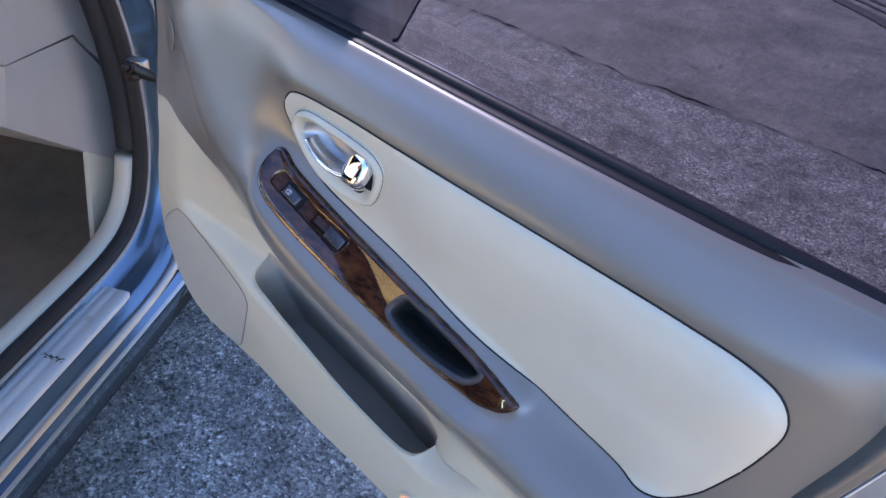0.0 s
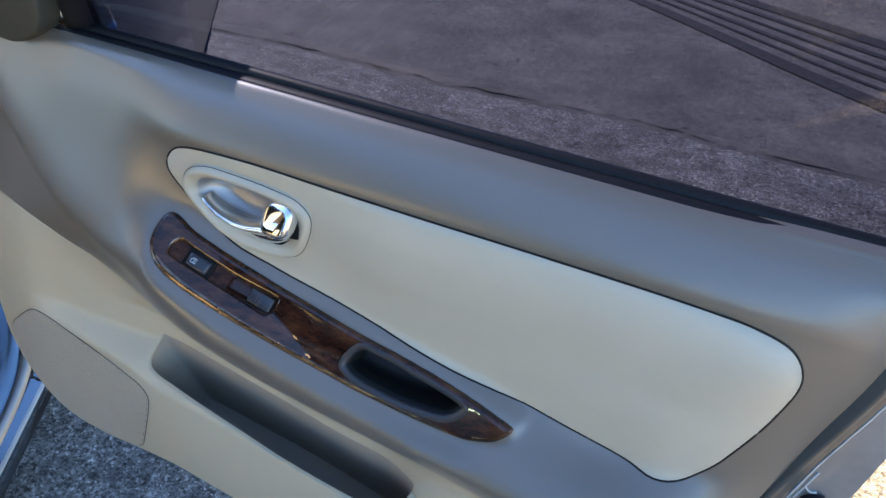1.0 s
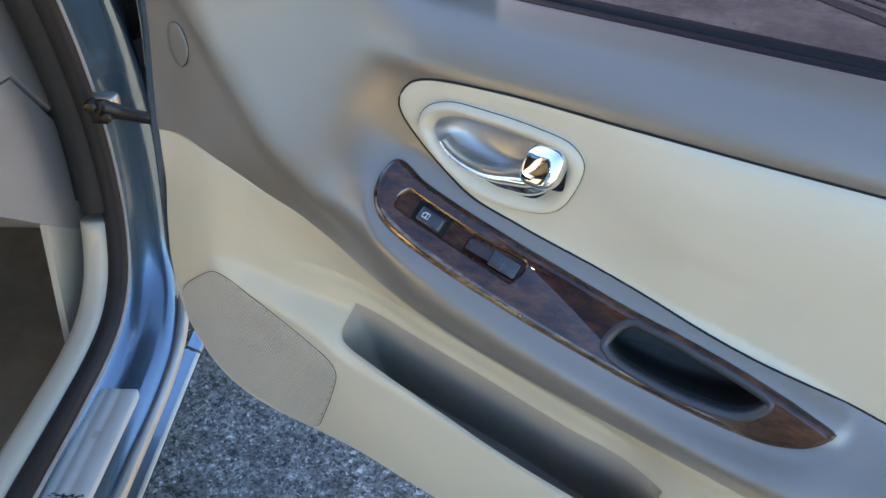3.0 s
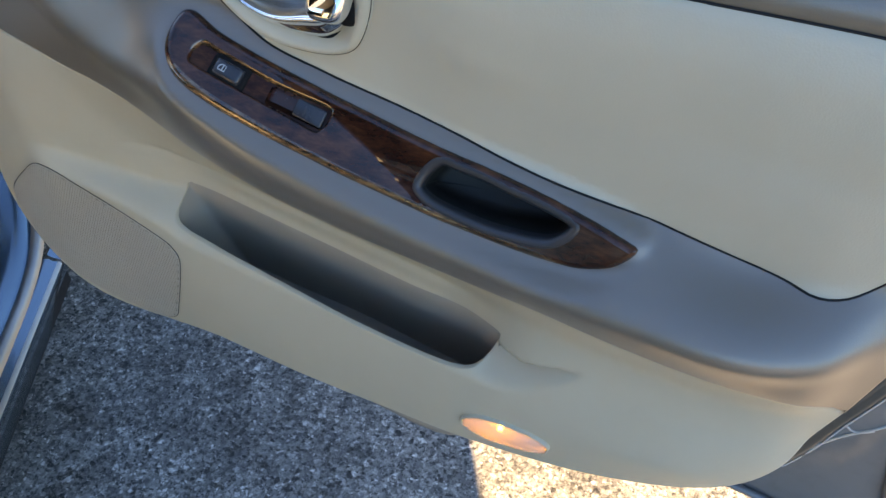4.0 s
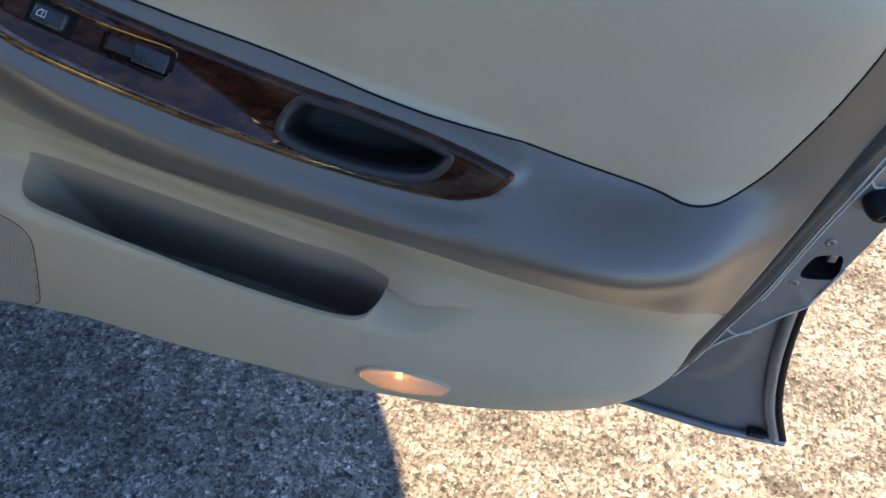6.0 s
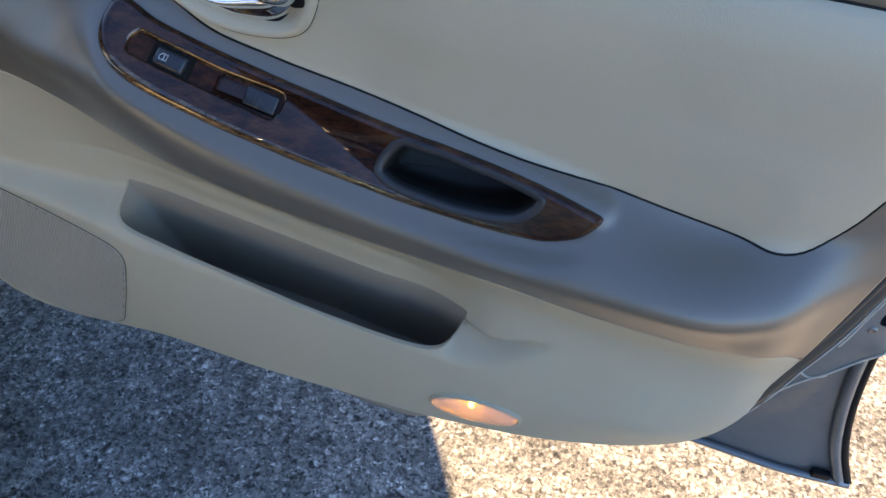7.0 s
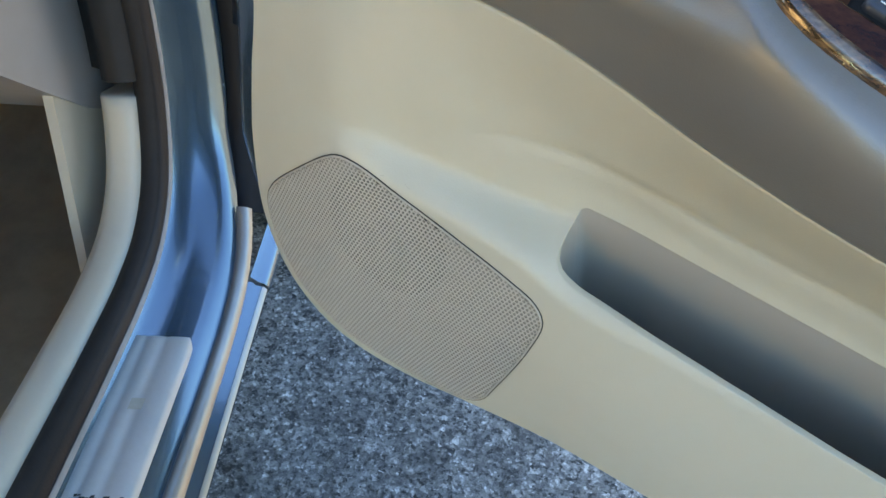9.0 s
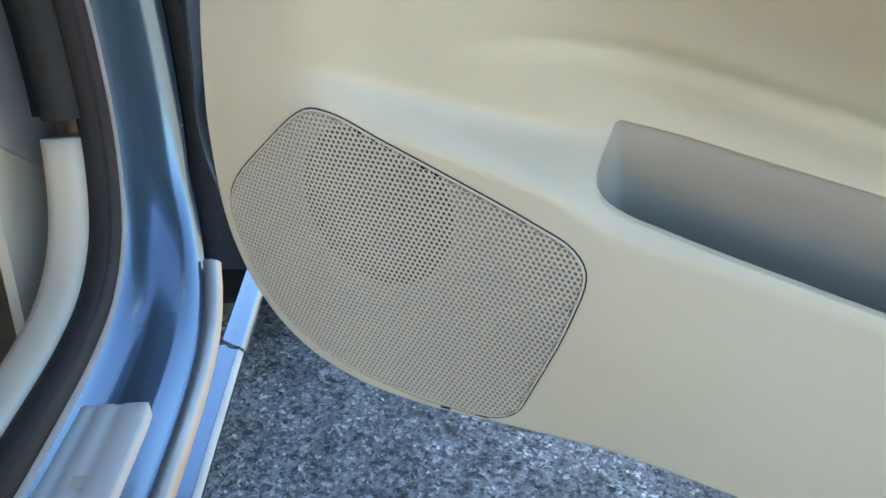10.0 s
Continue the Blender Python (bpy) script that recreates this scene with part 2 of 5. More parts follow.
def curve(pts, n, closed=False):
    """A Catmull-Rom curve through the points, evenly resampled."""
    p = np.array(pts, float)
    m = len(p)
    out = []
    for i in range(m if closed else m - 1):
        if closed:
            a, b, c, d = p[(i - 1) % m], p[i], p[(i + 1) % m], p[(i + 2) % m]
        else:
            a, b, c, d = p[max(i - 1, 0)], p[i], p[i + 1], p[min(i + 2, m - 1)]
        ta = max(np.linalg.norm(b - a), 1e-6) ** 0.5
        tb = max(np.linalg.norm(c - b), 1e-6) ** 0.5
        tc = max(np.linalg.norm(d - c), 1e-6) ** 0.5
        m1 = (b - a) / ta - (c - a) / (ta + tb) + (c - b) / tb if i or closed else (c - b) / tb
        m2 = (c - b) / tb - (d - b) / (tb + tc) + (d - c) / tc if i < m - 2 or closed else (c - b) / tb
        m1, m2 = m1 * tb, m2 * tb
        for u in np.linspace(0, 1, 16, endpoint=False):
            out.append((2 * u**3 - 3 * u**2 + 1) * b + (u**3 - 2 * u**2 + u) * m1 + (-2 * u**3 + 3 * u**2) * c + (u**3 - u**2) * m2)
    out.append(p[0] if closed else p[-1])
    out = np.array(out)
    s = np.r_[0, np.cumsum(np.linalg.norm(np.diff(out, axis=0), axis=1))]
    u = np.linspace(0, s[-1], n + 1)[:-1] if closed else np.linspace(0, s[-1], n)
    return np.stack([np.interp(u, s, out[:, k]) for k in range(p.shape[1])], 1)


def inside(poly, q):
    x, z = q[:, 0], q[:, 1]
    hit = np.zeros(len(q), bool)
    for (x0, z0), (x1, z1) in zip(poly, np.roll(poly, -1, 0)):
        if z0 == z1:
            continue
        hit ^= ((z0 > z) != (z1 > z)) & (x < (x1 - x0) * (z - z0) / (z1 - z0) + x0)
    return hit


def nearest(poly, q):
    """The nearest point of a closed outline to each point, and its distance."""
    best, dist = np.array(q), np.full(len(q), 1e9)
    for a, b in zip(poly, np.roll(poly, -1, 0)):
        ab = b - a
        t = np.clip(((q - a) @ ab) / max(ab @ ab, 1e-12), 0, 1)
        c = a + t[:, None] * ab
        d = np.linalg.norm(q - c, axis=1)
        w = d < dist
        best[w], dist[w] = c[w], d[w]
    return best, dist


def offset_loop(loop, d):
    """An outline moved inwards by d."""
    p = np.array(loop)
    t = np.roll(p, -1, 0) - np.roll(p, 1, 0)
    t /= np.maximum(np.linalg.norm(t, axis=1), 1e-9)[:, None]
    area = 0.5 * np.sum(p[:, 0] * np.roll(p[:, 1], -1) - np.roll(p[:, 0], -1) * p[:, 1])
    nrm = np.stack([-t[:, 1], t[:, 0]], 1) * (1 if area > 0 else -1)
    return p + nrm * d


def sheet(name, outline, holes, step, surf, mat, parent, label="", roll=0.0, skirt=0.0, skirt_holes=0.0, puff=None, roll_holes=0.0):
    """A panel over an outline in (x, z), with holes, laid on the surface y = surf(x, z); its rims are rolled back and get a skirt."""
    rims = [np.array(outline)] + [np.array(h) for h in holes]
    rolls = [roll] + [roll_holes] * len(holes)
    loops = [offset_loop(l, (r if i == 0 else -r)) if r else l for i, (l, r) in enumerate(zip(rims, rolls))]
    lo, hi = loops[0].min(0) - step, loops[0].max(0) + step
    nx, nz = int((hi[0] - lo[0]) / step) + 2, int((hi[1] - lo[1]) / step) + 2
    gx, gz = lo[0] + step * np.arange(nx), lo[1] + step * np.arange(nz)
    X, Z = np.meshgrid(gx, gz, indexing="ij")
    mid = np.stack([X[:-1, :-1] + step / 2, Z[:-1, :-1] + step / 2], -1).reshape(-1, 2)
    keep = inside(loops[0], mid)
    for h in loops[1:]:
        keep &= ~inside(h, mid)
    keep = keep.reshape(nx - 1, nz - 1)
    idx = np.arange(nx * nz).reshape(nx, nz)
    quads = np.stack([idx[:-1, :-1], idx[1:, :-1], idx[1:, 1:], idx[:-1, 1:]], -1)[keep]
    used, inv = np.unique(quads, return_inverse=True)
    quads = inv.reshape(-1, 4)
    q = np.stack([X.ravel(), Z.ravel()], -1)[used]
    edges = np.sort(np.concatenate([quads[:, [0, 1]], quads[:, [1, 2]], quads[:, [2, 3]], quads[:, [3, 0]]]), 1)
    e, c = np.unique(edges, axis=0, return_counts=True)
    rim = np.unique(e[c == 1])
    near, dist = zip(*[nearest(l, q[rim]) for l in loops])
    pick = np.argmin(np.array(dist), 0)
    q[rim] = np.array(near)[pick, np.arange(len(rim))]
    y = surf(q[:, 0], q[:, 1])
    if puff:
        y = y - puff(q[:, 0], q[:, 1], np.min([nearest(l, q)[1] for l in rims], 0))
    verts = list(np.stack([q[:, 0], y, q[:, 1]], -1))
    faces = [tuple(f) for f in quads]
    for i, (l, r) in enumerate(zip(rims, rolls)):
        depth = skirt_holes if i else skirt
        bands = []
        for th in (np.linspace(90, 0, 6) if r else [0.0]):
            inset = r * (1 - math.cos(math.radians(th)))
            p = offset_loop(l, inset if i == 0 else -inset) if inset else l
            ys = surf(p[:, 0], p[:, 1]) + r * (1 - math.sin(math.radians(th)))
            if puff:
                ys = ys - puff(p[:, 0], p[:, 1], np.full(len(p), inset))
            bands.append(np.stack([p[:, 0], ys, p[:, 1]], 1))
        if depth:
            bands.append(bands[-1] + np.array((0, depth, 0)))
        n = len(l)
        for k, band in enumerate(bands):
            b = len(verts)
            verts += list(band)
            if k:
                faces += [(b - n + m, b - n + (m + 1) % n, b + (m + 1) % n, b + m) for m in range(n)]
    return link_mesh(name, verts, faces, mat, parent, label)


def rings(name, loops, mat, parent, label="", close=True, cap=True, smooth=True, cap_start=False):
    """Faces between successive loops of equal length; the last one is capped."""
    n = len(loops[0])
    verts = [v for l in loops for v in l]
    faces = []
    for r in range(len(loops) - 1):
        for k in range(n if close else n - 1):
            faces.append((r * n + k, r * n + (k + 1) % n, (r + 1) * n + (k + 1) % n, (r + 1) * n + k))
    for use, r in ((cap, len(loops) - 1), (cap_start, 0)):
        if use:
            c = len(verts)
            verts.append(np.mean(np.array(loops[r]), 0))
            faces += [(r * n + k, r * n + (k + 1) % n, c) for k in range(n)]
    return link_mesh(name, verts, faces, mat, parent, label, smooth)


def tube(name, path, radius, mat, parent, label="", sides=10, flat=1.0, closed=False):
    """A round bar along a path; flat squeezes it in its second direction."""
    p = np.array(path, float)
    loops = []
    for i in range(len(p)):
        a, b = (p[i - 1], p[(i + 1) % len(p)]) if closed else (p[max(i - 1, 0)], p[min(i + 1, len(p) - 1)])
        t = Vector(b - a).normalized()
        s = t.cross(Vector((0, 0, 1)) if abs(t.z) < 0.95 else Vector((1, 0, 0))).normalized()
        w = t.cross(s)
        r = radius[i] if hasattr(radius, "__len__") else radius
        loops.append([np.array(Vector(p[i]) + r * (math.cos(k) * s * flat + math.sin(k) * w)) for k in np.linspace(0, 2 * math.pi, sides, endpoint=False)])
    if closed:
        loops.append(loops[0])
    return rings(name, loops, mat, parent, label, True, not closed, True, not closed)


def sweep(name, path, section, mat, parent, label="", frame_of=None, closed_section=False, smooth=True):
    """A section of offsets carried along a path; frame_of(i) gives two axes at a path point."""
    loops = []
    for i, p in enumerate(path):
        a, b = frame_of(i)
        loops.append([np.array(p) + s0 * np.array(a) + s1 * np.array(b) for s0, s1 in section])
    return rings(name, loops, mat, parent, label, closed_section, False, smooth)


def brick(name, centre, axes, size, bevel, mat, parent, label="", top_scale=1.0):
    """A box with bevelled edges, on three given axes."""
    bm = bmesh.new()
    bmesh.ops.create_cube(bm, size=1.0)
    for v in bm.verts:
        k = top_scale if v.co.z > 0 else 1.0
        v.co = Vector((v.co.x * size[0] * k, v.co.y * size[1] * k, v.co.z * size[2]))
    bmesh.ops.bevel(bm, geom=bm.edges[:], offset=bevel, segments=3, profile=0.5, affect="EDGES")
    m = Matrix([[*(axes[k][i] for k in range(3)), centre[i]] for i in range(3)] + [[0, 0, 0, 1]])
    bm.transform(m)
    verts = [v.co[:] for v in bm.verts]
    bm.verts.index_update()
    faces = [[v.index for v in f.verts] for f in bm.faces]
    bm.free()
    return link_mesh(name, verts, faces, mat, parent, label)


def block(name, lo, hi, bevel, mat, parent, label=""):
    c = [(a + b) / 2 for a, b in zip(lo, hi)]
    return brick(name, c, ((1, 0, 0), (0, 1, 0), (0, 0, 1)), [b - a for a, b in zip(lo, hi)], bevel, mat, parent, label)


# ---- ground ----
# near-black colour for a shadow painted on the paving
SHADEPATCH = plain("painted_ground_shade", (0.009, 0.009, 0.0095), 0.85, 0, 0, 30, 0.002)


def build_ground():
    verts, faces = [], []
    edge = [-60, -20, -8, -4, -2, -1, 0, 1, 2, 4, 8, 20, 60]
    for x in edge:
        for y in edge:
            verts.append((x, y, 0))
    n = len(edge)
    for i in range(n - 1):
        for j in range(n - 1):
            faces.append((i * n + j, (i + 1) * n + j, (i + 1) * n + j + 1, i * n + j + 1))
    tagged(link_mesh("ground", verts, faces, GROUND), "exposed-aggregate paving of small mixed pebbles in sandy mortar", "ground", kind="structure")
    xs = np.arange(-7, 7.01, 0.04)
    ys = [2.27 + 0.02 * x + 0.045 * noise.noise((x * 1.3, 0, 0)) + 0.022 * noise.noise((x * 7, 3, 0)) + 0.014 * noise.noise((x * 21, 5, 0)) for x in xs]
    verts = [(x, y - d, z) for x, y in zip(xs, ys) for z, d in ((0.0, 0.028 + 0.02 * noise.noise((x * 5, 1, 0))), (0.006, 0.0))] + [(x, 40, 0.006) for x in xs]
    m = len(xs)
    faces = [(2 * i, 2 * i + 2, 2 * i + 3, 2 * i + 1) for i in range(m - 1)]
    faces += [(2 * i + 1, 2 * i + 3, 2 * m + i + 1, 2 * m + i) for i in range(m - 1)]
    tagged(link_mesh("pavement", verts, faces, CONCRETE, smooth=False), "worn grey concrete slab with a broken, cracked edge", "pavement", kind="structure")
    # dark broken strip of uneven width along the slab's edge
    verts = [(x, y + o * max(0.0, 0.12 + 1.2 * noise.noise((x * 4, 8, 0)) + 0.7 * noise.noise((x * 30, 2, 0))), 0.0095) for x, y in zip(xs, ys) for o in (-0.004, 0.022)]
    tagged(link_mesh("pavement_crack", verts, [(2 * i, 2 * i + 2, 2 * i + 3, 2 * i + 1) for i in range(m - 1)], CRACK), "dark ragged crack along the concrete edge", "crack", kind="structure")
    # outline of the painted shadow, laid just above the slab
    pts = [(-1.24, 1.70), (-1.90, 2.66), (-1.68, 3.37), (-1.3, 5.2), (-6, 6.5), (-6, 1.2), (-1.3, 1.2)]
    tagged(link_mesh("shade_patch", [(x, y, 0.012) for x, y in pts], [tuple(range(7))], SHADEPATCH, smooth=False), "near-black patch painted in for a shadow on the concrete", "patch", kind="structure")
    base = curve([(-0.35, 4.28), (0.12, 4.02), (0.75, 3.55), (1.15, 3.24), (1.6, 2.95), (2.4, 2.6)], 60)
    for k in range(6):
        w = (0.10, 0.028, 0.045, 0.03, 0.05, 0.12)[k]
        off = (0.0, 0.17, 0.30, 0.44, 0.60, 0.80)[k]
        verts = []
        for i, p in enumerate(base):
            t = base[min(i + 1, 59)] - base[max(i - 1, 0)]
            nrm = np.array([-t[1], t[0]]) / np.linalg.norm(t)
            nrm = nrm if nrm[1] > 0 else -nrm
            g = 0.55 + 0.45 * i / 59
            for s in (-0.5, 0.5):
                q = p + nrm * (off * g * 1.3 + s * w * g * 1.5)
                verts.append((q[0], q[1], 0.0115))
        tagged(link_mesh("tyre_mark", verts, [(2 * i, 2 * i + 1, 2 * i + 3, 2 * i + 2) for i in range(59)], TYRE), "dark curved rubber stripe on the concrete", "mark", "curved rubber stripes", "structure")


build_ground()

# ---- the door's inner surface: y over (x, z), negative towards the cabin ----
STATIONS = {
    0.00: [(.042, .915), (.042, .895), (.041, .875), (.04, .855), (.036, .825), (.033, .805), (.0305, .7935), (.028, .782), (.025, .772), (.02, .76), (.015, .748), (.002, .69), (-.009, .64), (-.017, .59), (-.021, .54), (-.022, .5), (-.02, .44)],
    0.05: [(.042, .948), (.034, .918), (.029, .895), (.028, .875), (.024, .842), (.02, .82), (.0165, .806), (.013, .792), (.009, .78), (.004, .765), (0, .753), (-.013, .7), (-.021, .65), (-.027, .61), (-.029, .57), (-.03, .5), (-.029, .43)],
    0.10: [(.042, .955), (.029, .928), (.02, .898), (.014, .875), (.007, .846), (.003, .822), (-.0005, .807), (-.004, .792), (-.008, .78), (-.013, .765), (-.018, .751), (-.027, .7), (-.029, .655), (-.028, .632), (-.036, .615), (-.035, .5), (-.034, .42)],
    0.14: [(.042, .956), (.028, .929), (.017, .901), (.011, .88), (.001, .844), (-.005, .82), (-.01, .806), (-.015, .792), (-.019, .778), (-.023, .76), (-.025, .743), (-.027, .7), (-.019, .642), (-.0175, .622), (-.0355, .6065), (-.036, .5), (-.035, .42)],
    0.20: [(.042, .956), (.025, .9465), (.013, .905), (.006, .885), (-.0085, .842), (-.0165, .818), (-.0215, .804), (-.0265, .79), (-.032, .77), (-.031, .745), (-.028, .7405), (-.0145, .685), (-.009, .632), (-.007, .6095), (-.036, .5965), (-.038, .5), (-.037, .42)],
    0.245: [(.042, .9555), (.025, .946), (.011, .904), (.004, .8855), (-.0105, .8435), (-.019, .819), (-.0245, .805), (-.0295, .791), (-.037, .771), (-.036, .7465), (-.032, .731), (-.011, .673), (-.002, .628), (0, .6035), (-.0375, .5865), (-.041, .5), (-.0395, .425)],
    0.28: [(.042, .955), (.025, .9455), (.008, .903), (.003, .886), (-.009, .845), (-.0185, .82), (-.0255, .806), (-.032, .792), (-.042, .772), (-.041, .748), (-.036, .7215), (-.01, .662), (.004, .628), (.004, .606), (-.04, .571), (-.044, .5), (-.042, .43)],
    0.34: [(.041, .953), (.024, .9435), (-.001, .901), (.003, .887), (.002, .821), (-.008, .813), (-.0303, .797), (-.0527, .781), (-.0617, .7675), (-.0587, .7358), (-.046, .704), (-.009, .65), (.004, .614), (.004, .596), (-.041, .563), (-.047, .5), (-.047, .43)],
    0.40: [(.041, .952), (.024, .9425), (-.002, .9), (.003, .887), (.002, .801), (-.012, .792), (-.0348, .7725), (-.0575, .753), (-.0665, .7395), (-.0635, .7137), (-.05, .688), (-.008, .636), (.004, .6), (.003, .586), (-.043, .555), (-.048, .5), (-.05, .43)],
    0.45: [(.04, .95), (.023, .9405), (-.002, .899), (.003, .887), (.002, .784), (-.009, .775), (-.0323, .755), (-.0556, .735), (-.0646, .7215), (-.0616, .6987), (-.05, .676), (-.008, .625), (.003, .59), (.002, .578), (-.045, .549), (-.049, .5), (-.051, .428)],
    0.52: [(.04, .949), (.023, .9395), (-.002, .898), (.003, .886), (.002, .771), (-.009, .762), (-.0304, .7378), (-.0517, .7135), (-.0607, .7), (-.0577, .682), (-.05, .664), (-.009, .613), (0, .577), (-.002, .566), (-.046, .54), (-.05, .495), (-.051, .428)],
    0.58: [(.04, .948), (.023, .9385), (-.002, .898), (.003, .886), (.002, .758), (-.008, .749), (-.0285, .7238), (-.049, .6985), (-.058, .685), (-.055, .6705), (-.05, .656), (-.012, .605), (-.004, .568), (-.006, .556), (-.047, .531), (-.051, .49), (-.052, .427)],
    0.65: [(.04, .947), (.023, .9375), (-.002, .898), (.003, .886), (.002, .744), (-.014, .734), (-.029, .713), (-.050, .6915), (-.061, .679), (-.057, .663), (-.05, .647), (-.03, .603), (-.034, .566), (-.038, .552), (-.047, .524), (-.051, .49), (-.05, .43)],
    0.72: [(.04, .946), (.023, .9365), (-.002, .897), (.003, .886), (.002, .728), (-.011, .717), (-.031, .7005), (-.053, .6865), (-.063, .674), (-.058, .655), (-.05, .636), (-.034, .596), (-.038, .553), (-.041, .54), (-.046, .516), (-.05, .49), (-.048, .44)],
    0.80: [(.04, .945), (.023, .9355), (-.002, .897), (.003, .886), (.002, .722), (-.003, .7075), (-.0265, .6925), (-.053, .683), (-.063, .67), (-.057, .65), (-.048, .628), (-.03, .59), (-.032, .55), (-.036, .538), (-.042, .516), (-.046, .495), (-.04, .455)],
    0.85: [(.04, .944), (.023, .9345), (-.001, .896), (.003, .885), (.002, .722), (-.003, .712), (-.022, .699), (-.034, .688), (-.047, .672), (-.044, .65), (-.04, .6225), (-.025, .59), (-.026, .55), (-.029, .538), (-.032, .516), (-.032, .495), (-.028, .455)],
    0.89: [(.04, .943), (.023, .9335), (.002, .896), (.004, .884), (.004, .738), (.001, .722), (-.011, .7175), (-.008, .7), (-.016, .684), (-.017, .652), (-.013, .603), (-.01, .58), (-.009, .565), (-.008, .55), (-.014, .516), (-.014, .495), (-.012, .455)],
    0.92: [(.04, .943), (.023, .9335), (.006, .896), (.007, .884), (.007, .76), (.005, .74), (.004, .7375), (.003, .718), (0, .698), (-.001, .66), (0, .6), (0, .58), (0, .56), (0, .54), (0, .516), (0, .495), (0, .455)],
    0.95: [(.042, .942), (.025, .9325), (.014, .896), (.012, .884), (.012, .76), (.01, .745), (.009, .7375), (.008, .73), (.006, .715), (.006, .66), (.006, .6), (.006, .575), (.006, .555), (.006, .54), (.006, .516), (.006, .495), (.006, .455)],
}


INSERT = curve([(.327, .862), (.334, .880), (.353, .891), (.417, .897), (.52, .895), (.611, .893), (.716, .892), (.82, .889), (.872, .884), (.901, .872), (.914, .848), (.908, .805), (.894, .762), (.880, .731), (.862, .712), (.840, .706), (.815, .709), (.76, .719), (.70, .731), (.61, .749), (.52, .770), (.45, .785), (.392, .803), (.350, .830)], 220, True)
WOODO = curve([(.3280, .8147), (.3351, .8157), (.3596, .8046), (.3856, .7957), (.4122, .7876), (.4372, .7807), (.4621, .7740), (.4882, .7677), (.5131, .7617), (.5381, .7560), (.5631, .7510), (.5890, .7467), (.6151, .7417), (.6400, .7365), (.6651, .7307), (.6900, .7243), (.7071, .7186), (.7145, .7151), (.7126, .7106), (.7024, .7005), (.6910, .6951), (.6735, .6909), (.6460, .6912), (.6174, .6943), (.5890, .6989), (.5609, .7043), (.5329, .7116), (.5052, .7193), (.4778, .7275), (.4515, .7363), (.4248, .7455), (.3982, .7554), (.3706, .7664), (.3487, .7765), (.3362, .7841), (.3268, .7934), (.3235, .8010), (.3241, .8081)], 260, True)


def wood_face(x, z):
    """The gently twisted plane of the switch panel."""
    u, v = (x - 0.5) / 0.2, (z - 0.75 + (x - 0.5) * 0.33) / 0.05
    bow = -0.02106 - 0.00877 * u - 0.00637 * u ** 2 + 0.00043 * u ** 3 + 0.00008 * u ** 4
    tilt = 0.03077 - 0.02180 * u + 0.01546 * u ** 2 - 0.00123 * u ** 3 + 0.00038 * u ** 4 - 0.005 * np.clip((u - 0.5) / 0.4, 0, 1.2) ** 2
    return bow + v * tilt + v ** 2 * (-0.01275 + 0.01533 * u)


